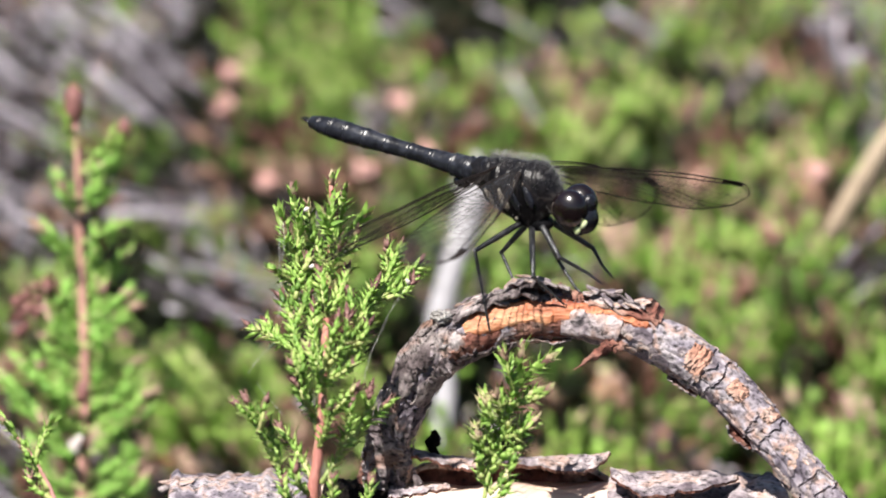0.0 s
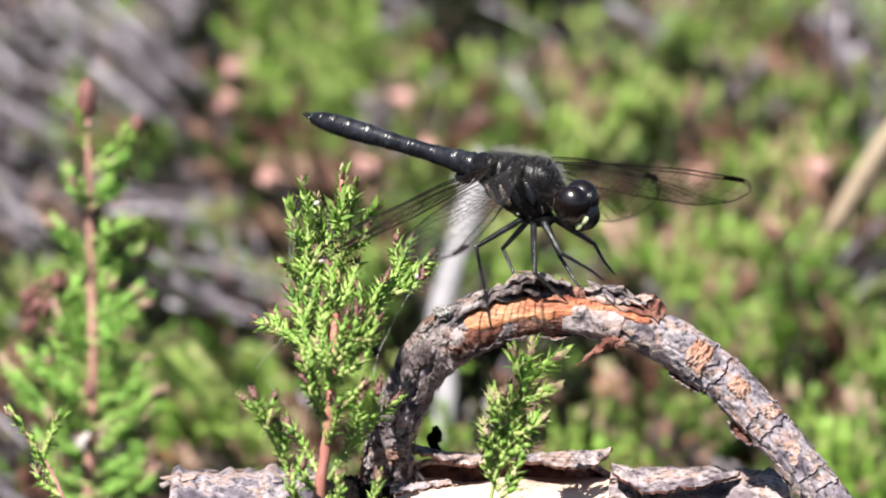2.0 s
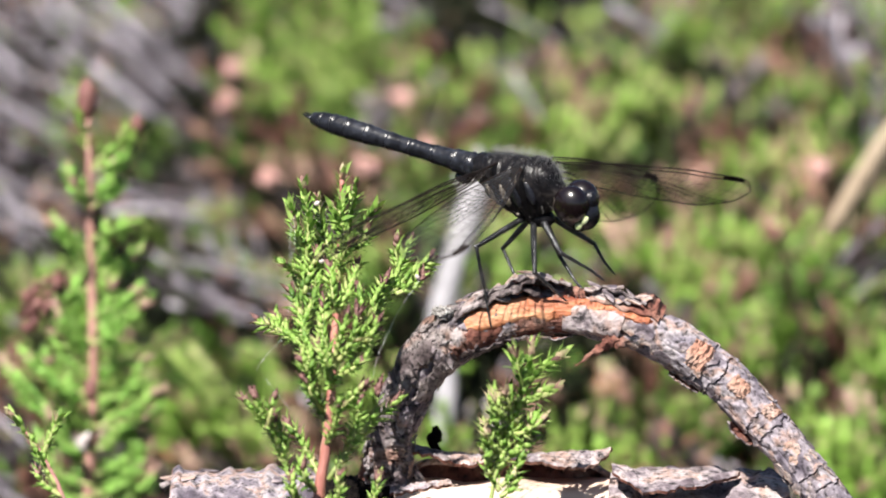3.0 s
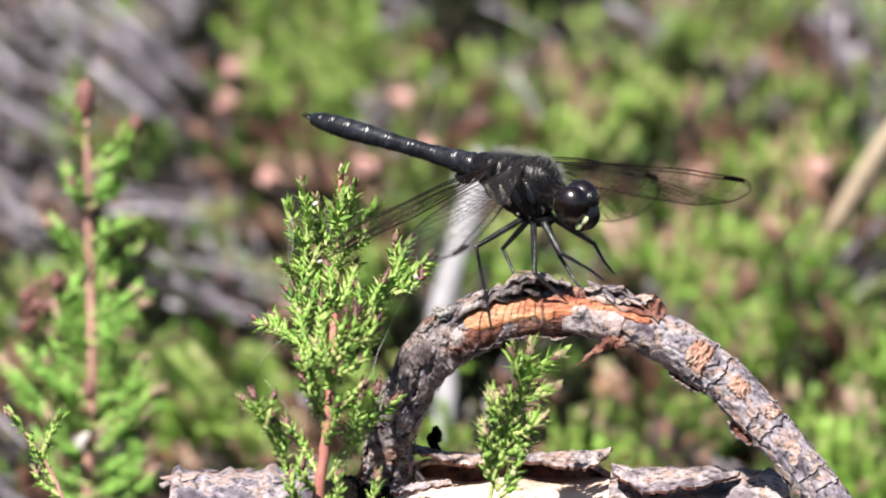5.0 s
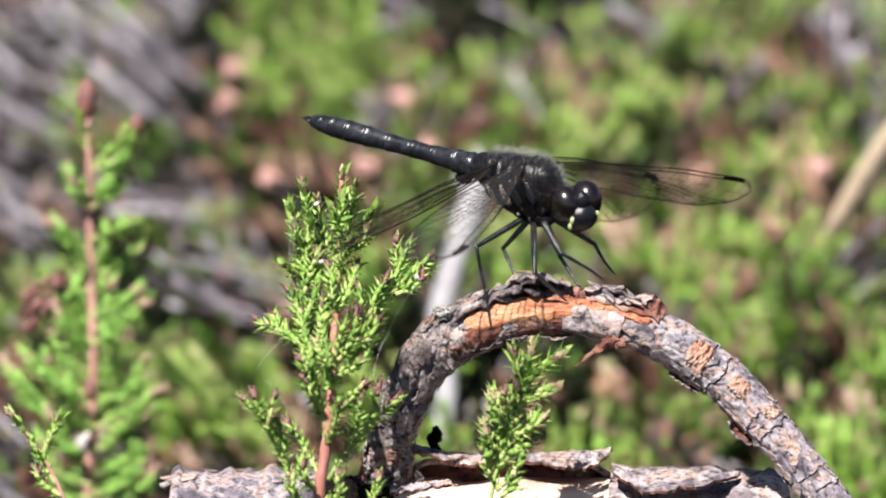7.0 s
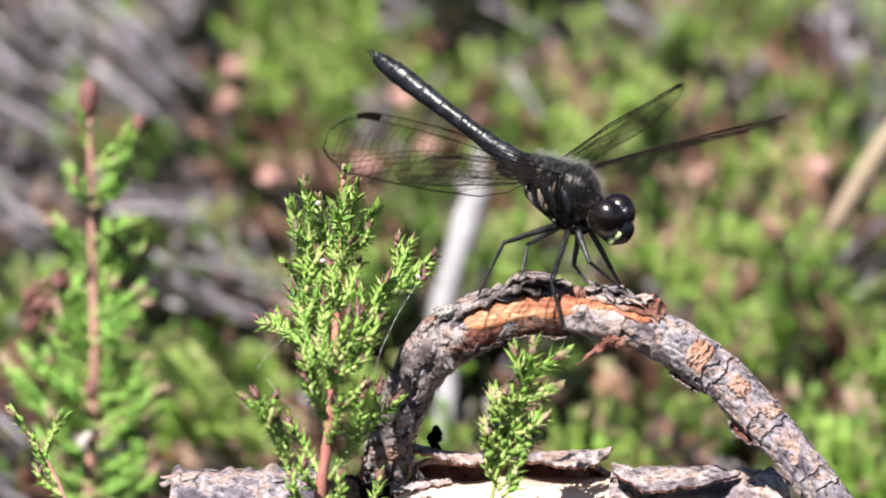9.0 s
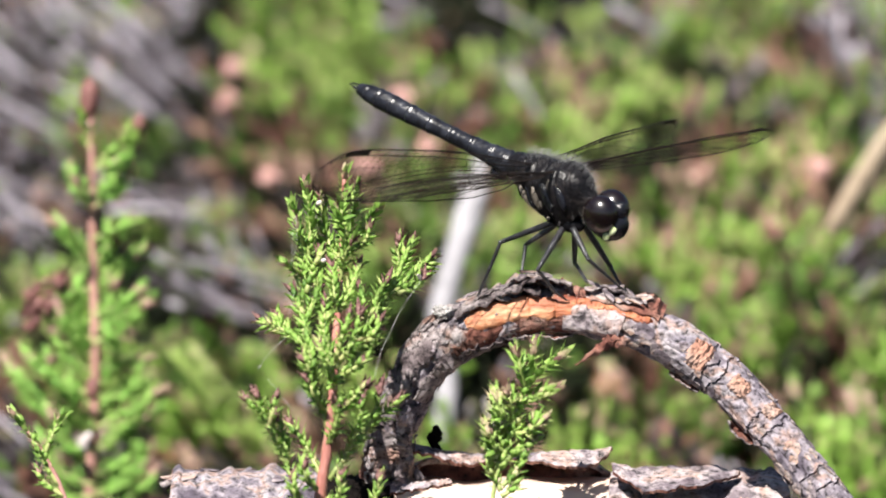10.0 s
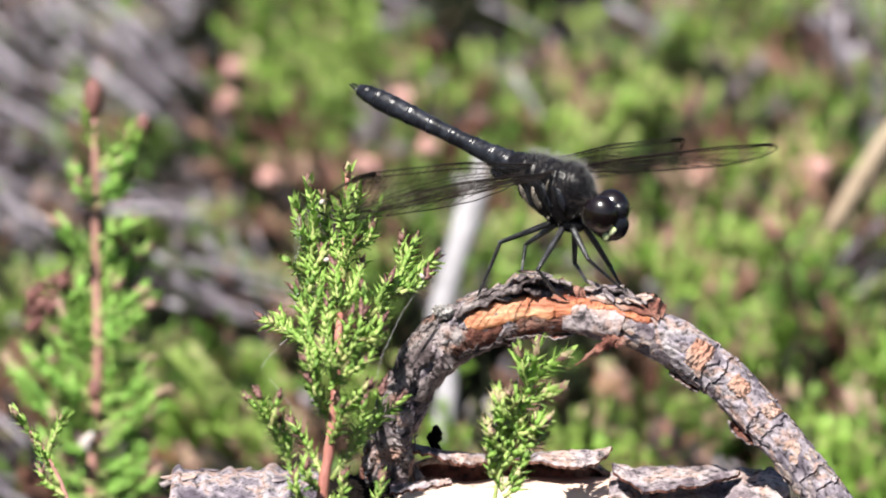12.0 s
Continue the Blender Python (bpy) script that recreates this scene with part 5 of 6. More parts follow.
def build_wing(parent, kind, side, name):
    length, ss, ws = WING_SHAPE[kind]
    def width(s):
        tip = max(0.0, (s - 0.78) / 0.22)
        return float(np.interp(s, ss, ws)) * math.sqrt(max(0.002, 1 - tip ** 2.3))
    def lead(s):
        return 0.7 * math.sin(math.pi * min(s * 1.1, 1)) - (2.6 * ((s - 0.84) / 0.16) ** 3 if s > 0.84 else 0)
    def spot(s, v, lift=0.0):
        x = lead(s) - v * width(s)
        sag = 0.10 * math.sin(v * 17) * (1 - s) + 0.12 * noise.noise(Vector((s * 4, v * 3, 7 if kind == "fore" else 9)))
        return Vector((x, side * s * length, sag + lift)) * MM
    g = Geo()
    n, w = 60, 16
    verts = [spot(i / n, j / w) for i in range(n + 1) for j in range(w + 1)]
    k = w + 1
    g.add(verts, [(i * k + j, i * k + j + 1, (i + 1) * k + j + 1, (i + 1) * k + j) for i in range(n) for j in range(w)])
    wing = part(name, g, [MEMBRANE], parent, "clear dark-veined wing")
    rng = random.Random(3 if kind == "fore" else 4)
    v = Geo()
    def line(pts, r):
        tube(v, pts, r if callable(r) else r * 1.1 * MM, 4)
    m = 46
    line([spot(i / m, 0) for i in range(m + 1)], 0.06)
    line([spot(i / m, 1) for i in range(m + 1)], 0.055)
    line([spot(i / m * 0.52, 0.10 - 0.09 * i / m) for i in range(m + 1)], 0.038)
    line([spot(i / m * 0.97, 0.17 - 0.07 * i / m) for i in range(m + 1)], 0.05)
    # long veins fan out to the rear edge
    ends = (0.98, 0.92, 0.84, 0.74, 0.62, 0.48, 0.30)
    longs = []
    for q, e in enumerate(ends):
        v0 = 0.22 + 0.09 * q
        pts = []
        for i in range(m + 1):
            t = i / m
            pts.append((e * t, min(1.0, v0 + (1.0 - v0) * t ** 2.4)))
        longs.append(pts)
        line([spot(s, c) for s, c in pts], (lambda t: MM * (0.018 + 0.018 * min(1, t * 5))) if q < 4 else (lambda t: MM * (0.015 + 0.015 * min(1, t * 5))))
    rows = [[(i / m * 0.97, 0.14 - 0.05 * i / m) for i in range(m + 1)], *longs]
    # cross veins between neighbours
    for a, b in zip(rows, rows[1:]):
        count = 26
        for c in range(1, count):
            s = c / count * 0.97 + rng.uniform(-0.008, 0.008)
            va = float(np.interp(s, [p[0] for p in a], [p[1] for p in a]))
            if s > b[-1][0]:
                vb = 1.0
            else:
                vb = float(np.interp(s, [p[0] for p in b], [p[1] for p in b]))
            if s < 0.13 or s > a[-1][0] or vb - va < 0.02:
                continue
            bow = rng.uniform(-0.012, 0.012)
            if vb - va > 0.22:
                mid = (va + vb) / 2 + rng.uniform(-0.03, 0.03)
                line([spot(s, va), spot(s + 0.012, mid)], 0.022)
                line([spot(s + 0.012, mid), spot(s - 0.01, vb)], 0.022)
                line([spot(s + 0.012, mid), spot(min(0.99, s + 0.05), mid + 0.02)], 0.02)
            else:
                line([spot(s, va), spot(s + bow, vb)], 0.024)
    for c in range(1, 22):
        s = c / 22 * 0.95
        line([spot(s, 0), spot(s + 0.004, 0.13)], 0.026)
    part("vein_network", v, [VEIN], wing, "dark net of wing veins")
    st = Geo()
    top = [spot(0.82 + 0.10 * i / 6, 0.01 + 0.11 * j, 0.05) for j in range(2) for i in range(7)]
    low = [spot(0.82 + 0.10 * i / 6, 0.01 + 0.11 * j, -0.05) for j in range(2) for i in range(7)]
    faces = [(i, i + 1, i + 8, i + 7) for i in range(6)] + [(14 + i, 21 + i, 22 + i, 15 + i) for i in range(6)]
    faces += [(i, 14 + i, 15 + i, i + 1) for i in range(6)] + [(7 + i, 8 + i, 22 + i, 21 + i) for i in range(6)]
    st.add(top + low, faces)
    part("wing_spot", st, [VEIN], wing, "dark spot near the wing tip")
    return wing


def build_dragonfly():
    fly = new("dragonfly")
    parts = {"fly": fly}
    # thorax: a deep barrel lofted along the body, with oblique seams
    xs0 = (-4.8, -3.4, -2.0, -0.5, 1.0, 2.2, 3.2, 3.9, 4.6)
    cz0 = (1.45, 1.2, 0.92, 0.62, 0.4, 0.22, 0.12, 0.05, 0.05)
    hh0 = (0.9, 1.5, 2.0, 2.45, 2.85, 3.0, 2.45, 1.5, 0.8)
    hw0 = (0.8, 1.35, 1.85, 2.2, 2.3, 2.1, 1.6, 1.1, 0.7)
    def girth(x):
        return [float(np.interp(x, xs0, q)) for q in (cz0, hh0, hw0)]
    g = Geo()
    rows, sides = 64, 48
    verts = []
    for i in range(rows + 1):
        x = -4.8 + 9.4 * i / rows
        cz, hh, hw = girth(x)
        for j in range(sides):
            w = 2 * math.pi * j / sides
            cy, sz = math.cos(w), math.sin(w)
            seam = (x + 0.55 * sz * hh) / 1.35
            groove = max(0, 1 - abs((seam % 1.0) - 0.5) * 7)
            q = 1 - 0.12 * groove * abs(cy) + 0.07 * noise.noise(Vector((x * 0.9, cy * 2, sz * 2))) + 0.025 * noise.noise(Vector((x * 3, cy * 6, sz * 6)))
            verts.append(Vector((x + 0.5 * sz, hw * cy * abs(cy) ** -0.12 * q if abs(cy) > 1e-6 else 0.0, cz + hh * sz * q)) * MM)
    faces = [(i * sides + j, i * sides + (j + 1) % sides, (i + 1) * sides + (j + 1) % sides, (i + 1) * sides + j) for i in range(rows) for j in range(sides)]
    faces += [tuple(range(sides))[::-1], tuple(rows * sides + j for j in range(sides))]
    g.add(verts, faces)
    blob(g, (2.2 * MM, 0, -2.1 * MM), (1.7 * MM, 1.15 * MM, 0.9 * MM), 0, None, 12, 18)
    thorax = part("thorax", g, [DULL], fly, "hairy black thorax with dull yellow marks")
    parts["thorax"] = thorax
    # dull marks on both flanks
    def surface(x, z, side, out=-0.04):
        cz, hh, hw = girth(x)
        k = max(-0.97, min(0.97, (z - cz) / hh))
        return Vector((x + 0.5 * k, side * (hw * math.sqrt(1 - k * k) ** 0.88 + out), z))
    for side in (-1, 1):
        for x0, z0, x1, z1, wide in ((-2.2, 0.3, -0.5, -1.6, 0.24), (-0.6, 0.8, 0.6, -1.1, 0.26), (0.6, 1.9, 0.9, 0.9, 0.10), (1.4, 2.0, 1.7, 1.2, 0.07), (1.3, -1.7, 1.6, -1.9, 0.17), (0.5, -0.3, 0.8, -0.9, 0.16)):
            h = Geo()
            path = [surface(x0 + (x1 - x0) * t / 8, z0 + (z1 - z0) * t / 8, side) * MM for t in range(9)]
            tube(h, path, lambda t: wide * MM * (0.35 + 0.8 * math.sin(math.pi * (0.1 + 0.8 * t))), 10, 0, 0.12, 900)
            part("side_mark", h, [MARK], thorax, "dull yellow mark")
        for x, z, a, b in ((-0.75, -0.35, 0.42, 1.05), (0.95, 0.25, 0.5, 1.35), (2.2, 0.6, 0.45, 1.2), (-2.0, -0.45, 0.35, 0.7)):
            h = Geo()
            blob(h, surface(x, z, side, -0.2) * MM, (a * MM, 0.32 * MM, b * MM), 0, Matrix.Rotation(radians(-32), 3, "Y"), 14, 18, shape=lambda d: 1 + 0.12 * noise.noise(d * 3))
            part("side_plate", h, [BLACK], thorax, "glossy black side plate")
    # pale hairs
    rng = random.Random(8)
    h = Geo()
    for k in range(1100):
        x = rng.uniform(-3.6, 4.2)
        w = rng.gauss(math.pi / 2, 0.45) if rng.random() < 0.92 else rng.uniform(-0.9, math.pi + 0.9)
        cz, hh, hw = girth(x)
        d = Vector((0.55 if x > 2 else 0.1, math.cos(w), math.sin(w))).normalized()
        q = Vector((x + 0.5 * math.sin(w), hw * math.cos(w), cz + hh * math.sin(w)))
        way = (d + Vector((rng.uniform(-0.4, 0.6), rng.uniform(-0.4, 0.4), rng.uniform(-0.2, 0.5)))).normalized()
        tube(h, [q * MM, (q + way * rng.uniform(0.3, 0.95)) * MM], lambda t: MM * (0.0075 - 0.005 * t), 3)
    part("hair", h, [HAIR], thorax, "fine grey hair")

    # head, about the neck
    head_c = Vector((6.0, 0, -0.1))
    g = Geo()
    blob(g, (0.1 * MM, 0, -0.35 * MM), (1.5 * MM, 1.7 * MM, 1.75 * MM), 0, None, 16, 22)
    blob(g, (1.25 * MM, 0, -0.7 * MM), (1.1 * MM, 1.35 * MM, 1.3 * MM), 0, None, 14, 20)
    blob(g, (1.2 * MM, 0, 0.75 * MM), (0.75 * MM, 0.7 * MM, 0.95 * MM), 0, None, 14, 18)
    blob(g, (0.7 * MM, 0, -1.75 * MM), (0.75 * MM, 0.95 * MM, 0.55 * MM), 0, None, 10, 16)
    tube(g, [Vector((-1.9, 0, 0)) * MM, Vector((0, 0, -0.2)) * MM], 0.55 * MM, 10)
    head = part("head", g, [BLACK], fly, "glossy black head")
    head.location = head_c * MM
    for side in (-1, 1):
        e = Geo()
        blob(e, (0.0, side * 0.95 * MM, 0.18 * MM), (1.68 * MM, 1.4 * MM, 1.8 * MM), 0, Matrix.Rotation(radians(side * -10), 3, "X"), 22, 30)
        part("eye", e, [EYEMAT], head, "large dark glossy compound eye")
        r = Geo()
        arc = []
        for k in range(9):
            d = Vector((-0.8, side * 0.62, 0.25 - 0.14 * k)).normalized()
            arc.append(Vector((d.x * 1.71, side * 0.95 + d.y * 1.43, 0.18 + d.z * 1.83)) * MM)
        tube(r, arc, 0.024 * MM, 6)
        part("eye_rim", r, [MARK], head, "thin yellow rim behind the eye")
        s = Geo()
        blob(s, (1.58 * MM, side * 1.2 * MM, -0.72 * MM), (0.28 * MM, 0.15 * MM, 0.50 * MM), 0, Matrix.Rotation(0.55, 3, "Y"), 10, 14)
        blob(s, (1.12 * MM, side * 1.22 * MM, -1.4 * MM), (0.32 * MM, 0.18 * MM, 0.42 * MM), 0, Matrix.Rotation(0.4, 3, "Y"), 10, 14)
        part("face_mark", s, [YELLOW], head, "pale yellow face mark")
        a = Geo()
        tube(a, [Vector((1.2, side * 0.3, 0.75)) * MM, Vector((1.75, side * 0.6, 1.15)) * MM, Vector((2.2, side * 0.8, 1.25)) * MM], lambda t: MM * (0.06 - 0.045 * t), 5)
        part("antenna", a, [BLACK], head)
    parts["head"] = head

    # abdomen, about its base
    base = Vector((-4.2, 0, 1.0))
    stations = ((0.9, 1.0), (0, 1.15), (-1.6, 1.1), (-3.2, 0.93), (-5.5, 0.78), (-8.2, 0.76), (-10.8, 0.84), (-13.2, 0.95), (-15.2, 0.97), (-16.6, 0.88), (-17.7, 0.7), (-18.4, 0.48))
    xs = [-s[0] for s in stations]
    rs = [s[1] for s in stations]
    core = Geo()
    tube(core, [Vector((0.9 - 19.0 * i / 30, 0, -0.6 * max(0, (19.0 * i / 30 - 0.9)) / 18.6)) * MM for i in range(31)], lambda t: MM * 0.9 * float(np.interp(19.0 * t - 0.9, xs, rs)), 18)
    abdomen = part("abdomen", core, [BLACK], fly, "slim club-shaped black abdomen")
    abdomen.location = base * MM
    cuts = (-0.9, 1.0, 2.6, 4.9, 7.4, 9.9, 12.3, 14.3, 16.0, 17.3, 18.3)
    for q, (a, b) in enumerate(zip(cuts, cuts[1:])):
        g = Geo()
        verts, faces = [], []
        sides, rows = 36, 22
        for i in range(rows + 1):
            t = i / rows
            d = a + (b - a) * t
            r = float(np.interp(d, xs, rs)) * (0.95 + 0.03 * t + 0.07 * math.exp(-((t - 0.92) / 0.06) ** 2) - (0.05 if t == 0 or t == 1 else 0))
            for j in range(sides):
                w = 2 * math.pi * j / sides
                ridge = 1 + 0.06 * max(0, math.sin(w)) ** 12 + 0.05 * noise.noise(Vector((d * 2.2, math.cos(w) * 2.5, math.sin(w) * 2.5)))
                verts.append(Vector((-d, r * math.cos(w) * 0.95, r * math.sin(w) * 1.02 * ridge - 0.6 * max(0, d) / 18.6)) * MM)
        for i in range(rows):
            for j in range(sides):
                k = (j + 1) % sides
                faces.append((i * sides + j, i * sides + k, (i + 1) * sides + k, (i + 1) * sides + j))
        g.add(verts, faces)
        part("segment", g, [SHEEN], abdomen)
    for side in (-1, 1):
        g = Geo()
        tube(g, [Vector((-18.0, side * 0.25, -0.53)) * MM, Vector((-18.7, side * 0.32, -0.5)) * MM, Vector((-19.3, side * 0.2, -0.43)) * MM], lambda t: MM * (0.2 - 0.13 * t), 7)
        part("tail_clasper", g, [BLACK], abdomen)
    g = Geo()
    blob(g, (-1.6 * MM, 0, -1.45 * MM), (0.9 * MM, 0.5 * MM, 0.5 * MM), 0, None, 8, 12)
    part("belly_lobe", g, [BLACK], abdomen)
    parts["abdomen"] = abdomen

    for key, kind, side in (("RF", "fore", -1), ("RH", "hind", -1), ("LF", "fore", 1), ("LH", "hind", 1)):
        parts[key] = build_wing(fly, kind, side, "forewing" if kind == "fore" else "hindwing")
    return tagged(fly, "black darter dragonfly with clear veined wings perched on branch", "dragonfly"), parts


FLY, FLY_PARTS = build_dragonfly()

ROOTS = {"RF": Vector((1.0, -1.2, 2.5)), "RH": Vector((-1.5, -1.2, 2.4)), "LF": Vector((1.0, 1.2, 2.5)), "LH": Vector((-1.5, 1.2, 2.4))}
STAND = pose(6.71 * MM, 1.39 * MM, 60.17 * MM, 1.2, 4.6, -33.9)
RAISED = pose(10.12 * MM, 1.25 * MM, 59.66 * MM, 1.0, 10.7, -38.2)
EASED = pose(9.59 * MM, 1.30 * MM, 59.84 * MM, 1.3, 9.4, -37.8)

# hip in the body; then knee, ankle and toe in the world: at the start, after the return and, where a foot moves again, settled
LEGS = {
    "RH": ((1.2, -0.9, -2.3), (site(2.92, 0.2, -4), site(3.63, -3.53, -3), site(4.18, -6.66, -2.6)), (site(5, 1.04, -4), site(3.58, -2.93, -2.5), site(3.09, -4.13, -2))),
    "LH": ((1.2, 0.9, -2.3), (site(5.34, 0.05, 3.5), site(6.38, -2.36, 2), site(7.07, -3.21, 1.5)), (site(7.36, 0.55, 3.5), site(6.93, -2.36, 2), site(6.72, -3.11, 1.6))),
    "RM": ((2.3, -0.9, -2.5), (site(8.02, -2.03, -4.5), site(9.83, -3.67, -3), site(10.79, -4.53, -2.4)), (site(8.7, -2.1, -4.5), site(10.2, -5.7, -3.2), site(10.5, -7.0, -2.8)), (site(8.31, -2.43, -4.5), site(9.83, -3.82, -3), site(10.84, -4.57, -2.4))),
    "LM": ((2.3, 0.9, -2.5), (site(10.42, -0.7, 3), site(11.88, -3.06, 1), site(12.56, -3.75, 0.3)), (site(12.05, -1.46, 2), site(12.71, -2.95, 0.5), site(13.91, -3.55, 0.3))),
    "RF": ((3.3, -0.8, -2.2), (site(10.33, -0.35, -3), site(13.02, -1.85, -1), site(14.08, -2.65, -0.5)), (site(13.11, -1.44, -3), site(15.01, -2.94, -1), site(15.78, -3.55, -0.5))),
    "LF": ((3.3, 0.8, -2.2), (site(13.47, 0.45, 2.5), site(14.25, -1.05, 1.5), site(15.13, -2.15, 1)), (site(14.61, -1.21, 2), site(15.43, -2.8, 0.8), site(15.91, -3.45, 0.3))),
}


def knee_of(hip, ankle, hint, l1, l2):
    """The knee of a two-piece leg, bent towards hint."""
    d = ankle - hip
    dist = max(min(d.length, (l1 + l2) * 0.999), abs(l1 - l2) * 1.001)
    way = d.normalized()
    a = (l1 * l1 - l2 * l2 + dist * dist) / (2 * dist)
    h = math.sqrt(max(l1 * l1 - a * a, 0))
    up = hint - hip
    up = (up - way * up.dot(way)).normalized()
    return hip + way * a + up * h


def spine_mesh():
    g = Geo()
    tube(g, [Vector((0, 0, 0)), Vector((0, -0.5, 0.25)) * MM], lambda t: MM * (0.03 - 0.02 * t), 3)
    return g.mesh("spine", [LEGMAT])


SPINE = spine_mesh()


def build_legs():
    legs = {}
    for key, (hip, first, *_) in LEGS.items():
        back = STAND.inverted()
        h = Vector(hip) * MM
        knee, ankle, toe = [back @ p for p in first]
        l1, l2, l3 = (knee - h).length, (ankle - knee).length, (toe - ankle).length
        made = []
        for name, length, r0, r1, spines in (("femur", l1, 0.29, 0.19, 10), ("tibia", l2, 0.165, 0.12, 12), ("foot", l3, 0.12, 0.08, 4)):
            g = Geo()
            path = [Vector((0, 0, length * i / 10)) for i in range(11)]
            tube(g, path, lambda t: MM * (r0 + (r1 - r0) * t) * (1 + 0.12 * math.sin(math.pi * t)), 10)
            if name != "foot":
                blob(g, (0, 0, length), (r1 * 1.15 * MM, r1 * 1.15 * MM, r1 * 1.15 * MM), 0, None, 6, 10)
            if name == "foot":
                tube(g, [Vector((0, 0, length)), Vector((0, 0.12 * MM, length + 0.2 * MM)), Vector((0, 0.02 * MM, length + 0.32 * MM))], lambda t: MM * (0.07 - 0.05 * t), 5)
            piece = part(name, g, [LEGMAT], FLY)
            for k in range(spines if name != "foot" else 0):
                spine = part("spine", SPINE, None, piece)
                w = 0.9 if k % 2 else -0.9
                spine.matrix_basis = Matrix.Translation((0, 0, length * (k + 1) / (spines + 1))) @ Matrix.Rotation(w, 4, "Z")
            made.append(piece)
        legs[key] = (made, h, (l1, l2, l3))
    return legs


FLY_LEGS = build_legs()


def leg_poses(key, body, world_points):
    """Poses of a leg's three pieces in the body's space, for a stance."""
    made, hip, (l1, l2, l3) = FLY_LEGS[key]
    back = body.inverted()
    hint, ankle, toe = [back @ p for p in world_points]
    knee = knee_of(hip, ankle, hint, l1, l2)
    end = knee + (ankle - knee).normalized() * l2
    return along(hip, knee), along(knee, end), along(end, toe)


def wing_pose(key, way, pitch):
    """A wing at its root: way is the span's direction in the body, pitch how far its front edge is lifted."""
    u = Vector(way).normalized()
    side = -1 if key[0] == "R" else 1
    hint = Vector((math.cos(radians(pitch)), 0, math.sin(radians(pitch))))
    x = (hint - u * hint.dot(u)).normalized()
    y = u * side
    m = Matrix((x, y, x.cross(y))).transposed().to_4x4()
    return Matrix.Translation(ROOTS[key] * MM) @ m


WING_WAYS = {
"A": {"LF": ((0.469, 0.866, -0.171), 37), "LH": ((0.147, 0.95, -0.277), 62), "RF": ((0.338, -0.94, -0.055), 3), "RH": ((-0.028, -0.999, -0.042), 47)},
    "B1": {"RH": ((-0.275, -0.898, 0.345), 78), "RF": ((0.111, -0.936, 0.333), 43), "LF": ((0.305, 0.945, 0.128), 36), "LH": ((-0.088, 0.99, 0.112), 62)},
    "B2": {"RH": ((-0.226, -0.952, 0.205), 65), "RF": ((-0.009, -0.984, 0.18), 36), "LF": ((0.296, 0.954, 0.047), 40), "LH": ((-0.046, 0.997, -0.057), 53)},
    "B3": {"RH": ((-0.158, -0.979, 0.125), 62), "RF": ((0.022, -0.988, 0.152), 37), "LF": ((0.331, 0.944, -0.007), 38), "LH": ((0.008, 0.992, -0.127), 50)},
    "up": {"RF": ((0.05, -0.8, 0.6), 40), "RH": ((-0.2, -0.75, 0.6), 40), "LF": ((0.05, 0.8, 0.6), 40), "LH": ((-0.2, 0.75, 0.6), 40)},
    "down": {"RF": ((0.1, -0.92, -0.35), 20), "RH": ((-0.15, -0.92, -0.35), 20), "LF": ((0.1, 0.92, -0.35), 20), "LH": ((-0.15, 0.92, -0.35), 20)},
}


# ---- silk ----
def build_silk():
    rng = random.Random(2)
    lines = ((site(-13.09, 2.72, -12), site(-13.23, 0.54, -12), site(-13.23, -1.41, -12)), (site(-12.89, 2.72, -12), site(-12.84, 0.54, -12), site(-13.14, -0.92, -12)),
             (site(-2.06, -2.65, -9), site(-3.87, -5.34, -9), site(-4.85, -7.4, -9)), (site(-4.85, -7.4, -9), site(-5.68, -9.26, -9), site(-6.32, -12.2, -9)),
             (site(-12.99, -3.84, -12), site(-13.23, -4.82, -12), site(-13.43, -5.6, -12)), (site(-16.18, -10.46, -10), site(-15.35, -9.24, -10), site(-13.88, -7.77, -10)),
             (site(-15.35, -11.29, -10), site(-14.27, -12.66, -10), site(-13.15, -14.03, -10)))
    for line in lines:
        g = Geo()
        tube(g, [p - SPRIG_MID.location for p in spline(line, 10)], 0.011 * MM, 4)
        part("silk_thread", g, [SILK], SPRIG_MID, "fine spider silk")


build_silk()


def sway(root, lean, back):
    """A sprig bent about its root by degrees to the side and back."""
    return Matrix.Translation(root) @ Euler((radians(-back), radians(lean), 0)).to_matrix().to_4x4()


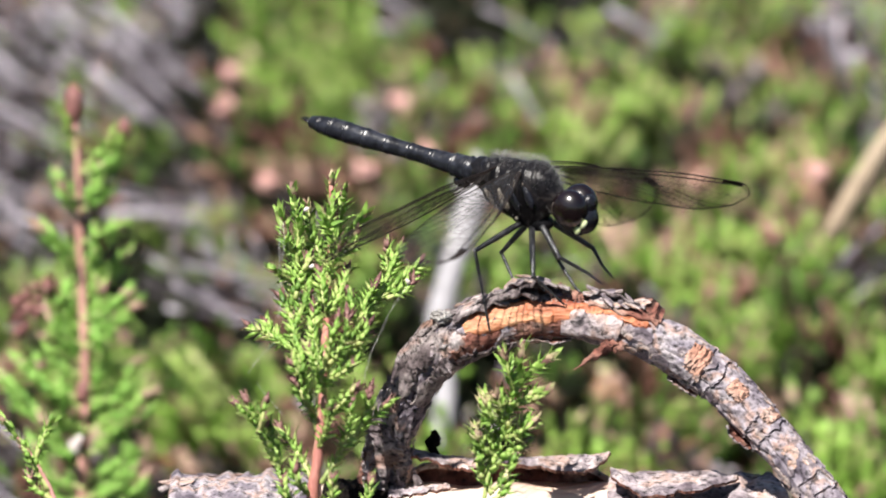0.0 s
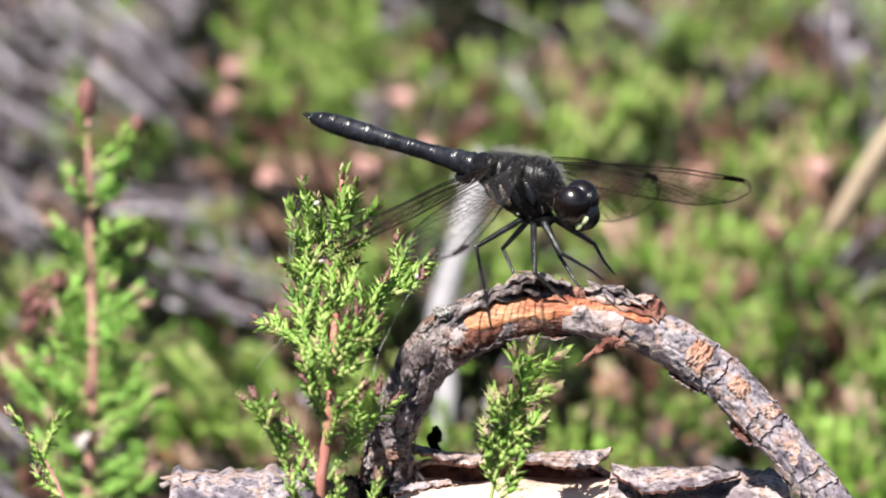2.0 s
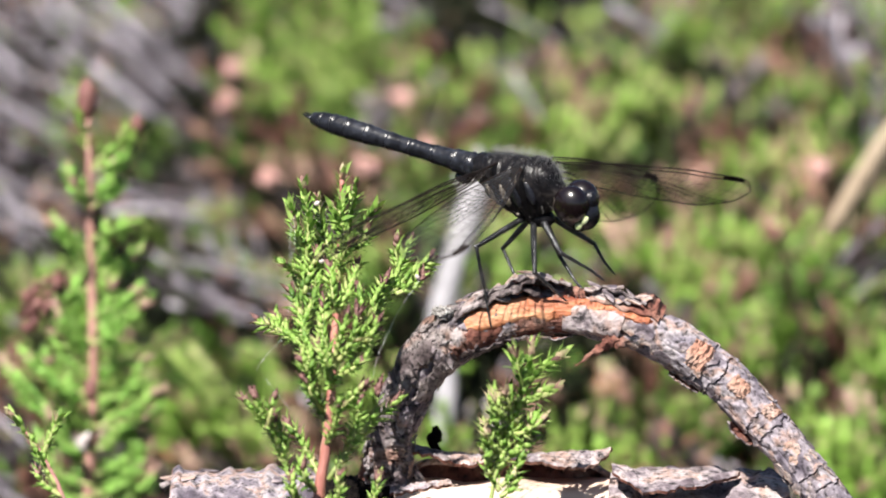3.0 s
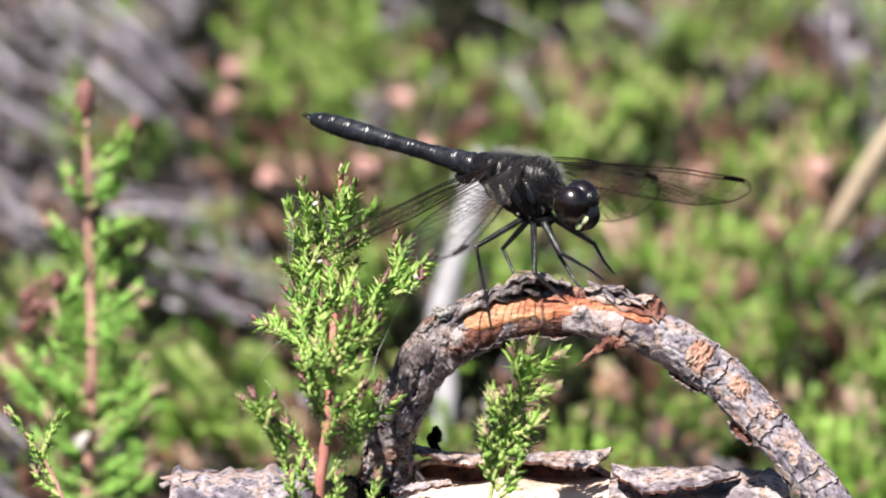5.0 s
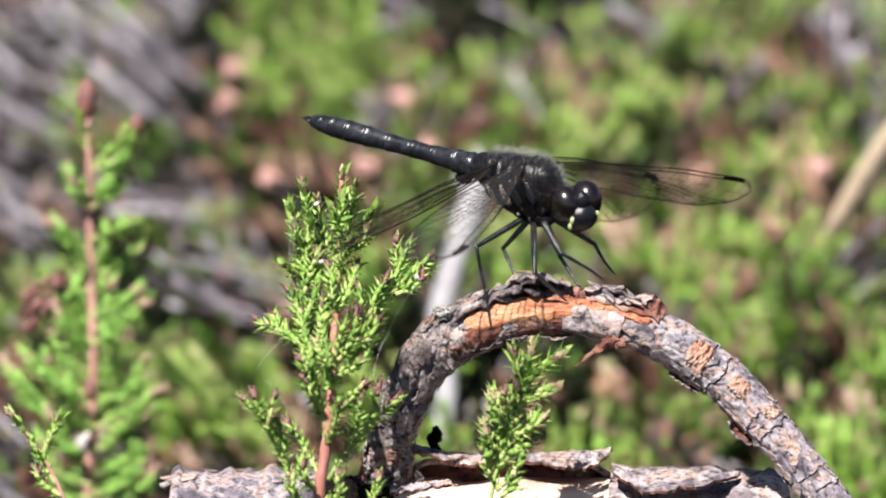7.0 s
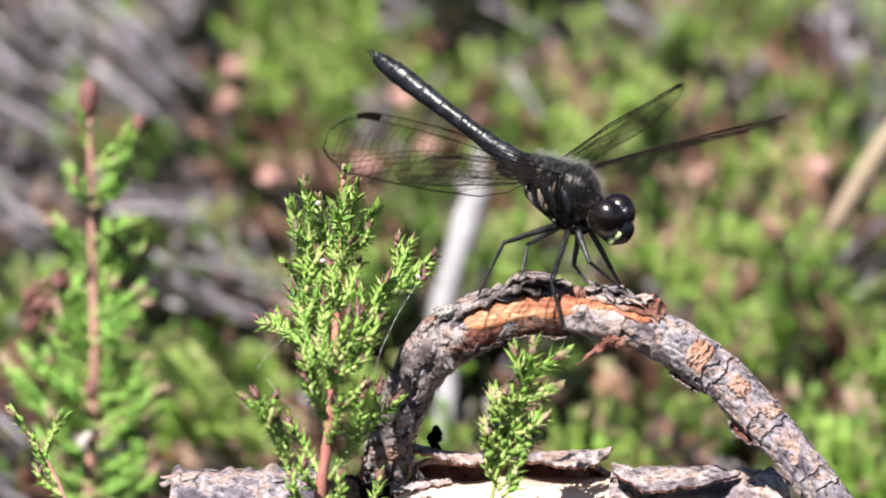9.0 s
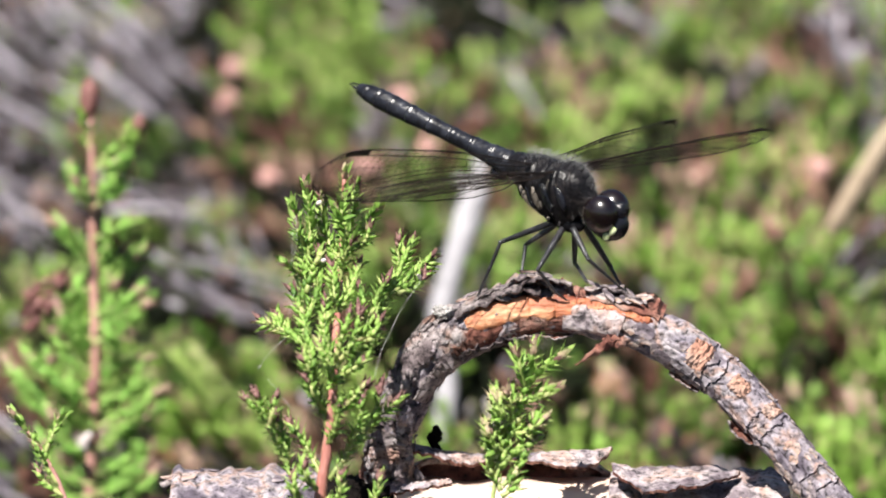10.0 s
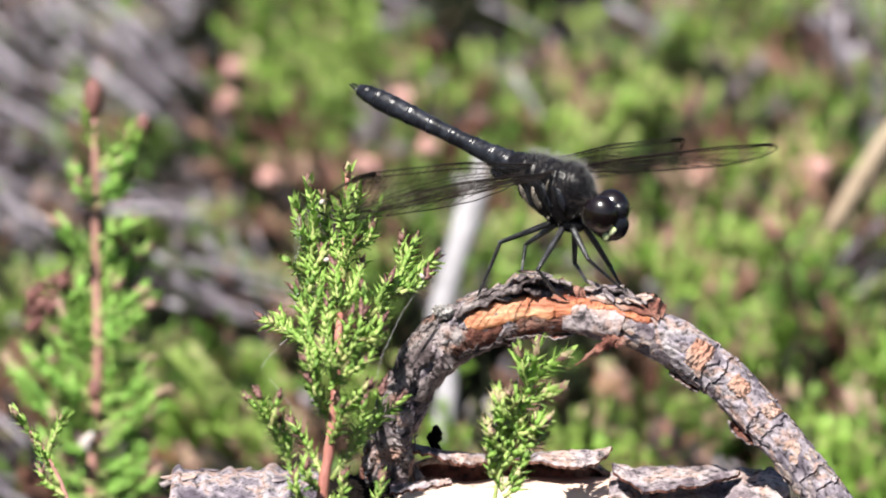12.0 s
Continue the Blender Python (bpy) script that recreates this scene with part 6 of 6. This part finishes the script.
def motions():
    rest = {"seconds": (0.0, 0.4, 0.7, 1.0, 1.4, 2.0, 3.0, 5.0, 7.0, 9.0, 9.5, 10.0, 10.5, 11.0, 11.5, 12.0),
            "lean": (-17.5, -15.5, -11, -5, 0, 0.5, 1, -2, 0, 2.5, 3, 4.5, 4.5, 7.5, 8, 11),
            "back": (7.5, 6.5, 4.5, 2, 0, 0, 1, 2, 3, 2, 1, 0.5, 0, -2.5, -2, -3)}
    for sprig, k in ((SPRIG_MID, 0.047), (SPRIG_SMALL, 0.056), (SPRIG_LEFT, 0.058), (SPRIG_LOW, 0.07)):
        root = sprig.location.copy()
        walk(sprig, [(t, sway(root, a * k, b * k * 3.2)) for t, a, b in zip(rest["seconds"], rest["lean"], rest["back"])])

    # the body: it stands, flies off, comes back and settles
    def off(p, rz=-34, ry=0):
        return Matrix.Translation(p) @ Euler((0, radians(ry), radians(rz))).to_matrix().to_4x4()
    walk(FLY, [(0.0, STAND), (6.6, STAND), (7.0, STAND), (7.1, off(site(34, 62, 18), -30, -18)), (7.4, off(site(130, 190, 150), 10)), (7.8, off(site(160, 260, 320), 70)),
               (8.2, off(site(40, 200, 260), 10)), (8.5, off(site(0, 90, 60), -30)), (8.64, off(site(9, 22, 6), -38, 4)), (8.72, RAISED), (9.0, RAISED), (9.7, RAISED), (9.8, EASED), (12.0, EASED)])
    head = FLY_PARTS["head"]
    h = (6.0 * MM, 0, -0.1 * MM)
    def turned(rx, ry, rz):
        return pose(*h, rx, ry, rz)
    calm = turned(0, 6, 7)
    walk(head, [(0.0, calm), (5.3, calm), (5.4, turned(3, 4, -6)), (5.5, turned(8, 2, -29)), (5.6, calm), (6.05, calm), (6.15, turned(8, 8, 22)), (6.3, turned(3, 6, 17)), (6.8, calm), (6.9, turned(8, 2, -36)), (7.0, turned(9, 2, -31)), (7.2, calm), (12.0, calm)])
    abdomen = FLY_PARTS["abdomen"]
    def raised(a):
        return pose(-4.2 * MM, 0, 1.0 * MM, 0, a, 0)
    walk(abdomen, [(0.0, raised(3.9)), (5.2, raised(3.6)), (5.4, raised(2.9)), (7.0, raised(2.9)), (7.1, raised(0)), (8.6, raised(4)), (8.72, raised(20)), (8.9, raised(16.5)), (9.7, raised(15.6)), (9.8, raised(7)), (12.0, raised(6.6))])
    for key in ("RF", "RH", "LF", "LH"):
        def w(name):
            return wing_pose(key, *WING_WAYS[name][key])
        rows = [(0.0, w("A")), (6.8, w("A")), (7.0, w("A"))]
        t, k = 7.05, 0
        while t < 8.7:
            rows.append((t, w("up" if k % 2 else "down")))
            t, k = t + 0.1, k + 1
        rows += [(8.75, w("B1")), (9.0, w("B1")), (9.7, w("B1")), (9.8, w("B2")), (10.5, w("B2")), (12.0, w("B3"))]
        walk(FLY_PARTS[key], rows)
    for key, (hip, first, second, *third) in LEGS.items():
        made = FLY_LEGS[key][0]
        settled = third[0] if third else second
        for ob, a, b, c in zip(made, leg_poses(key, STAND, first), leg_poses(key, RAISED, second), leg_poses(key, EASED, settled)):
            walk(ob, [(0.0, a), (7.0, a), (8.6, b), (9.7, b), (9.8, c), (12.0, c)])


motions()
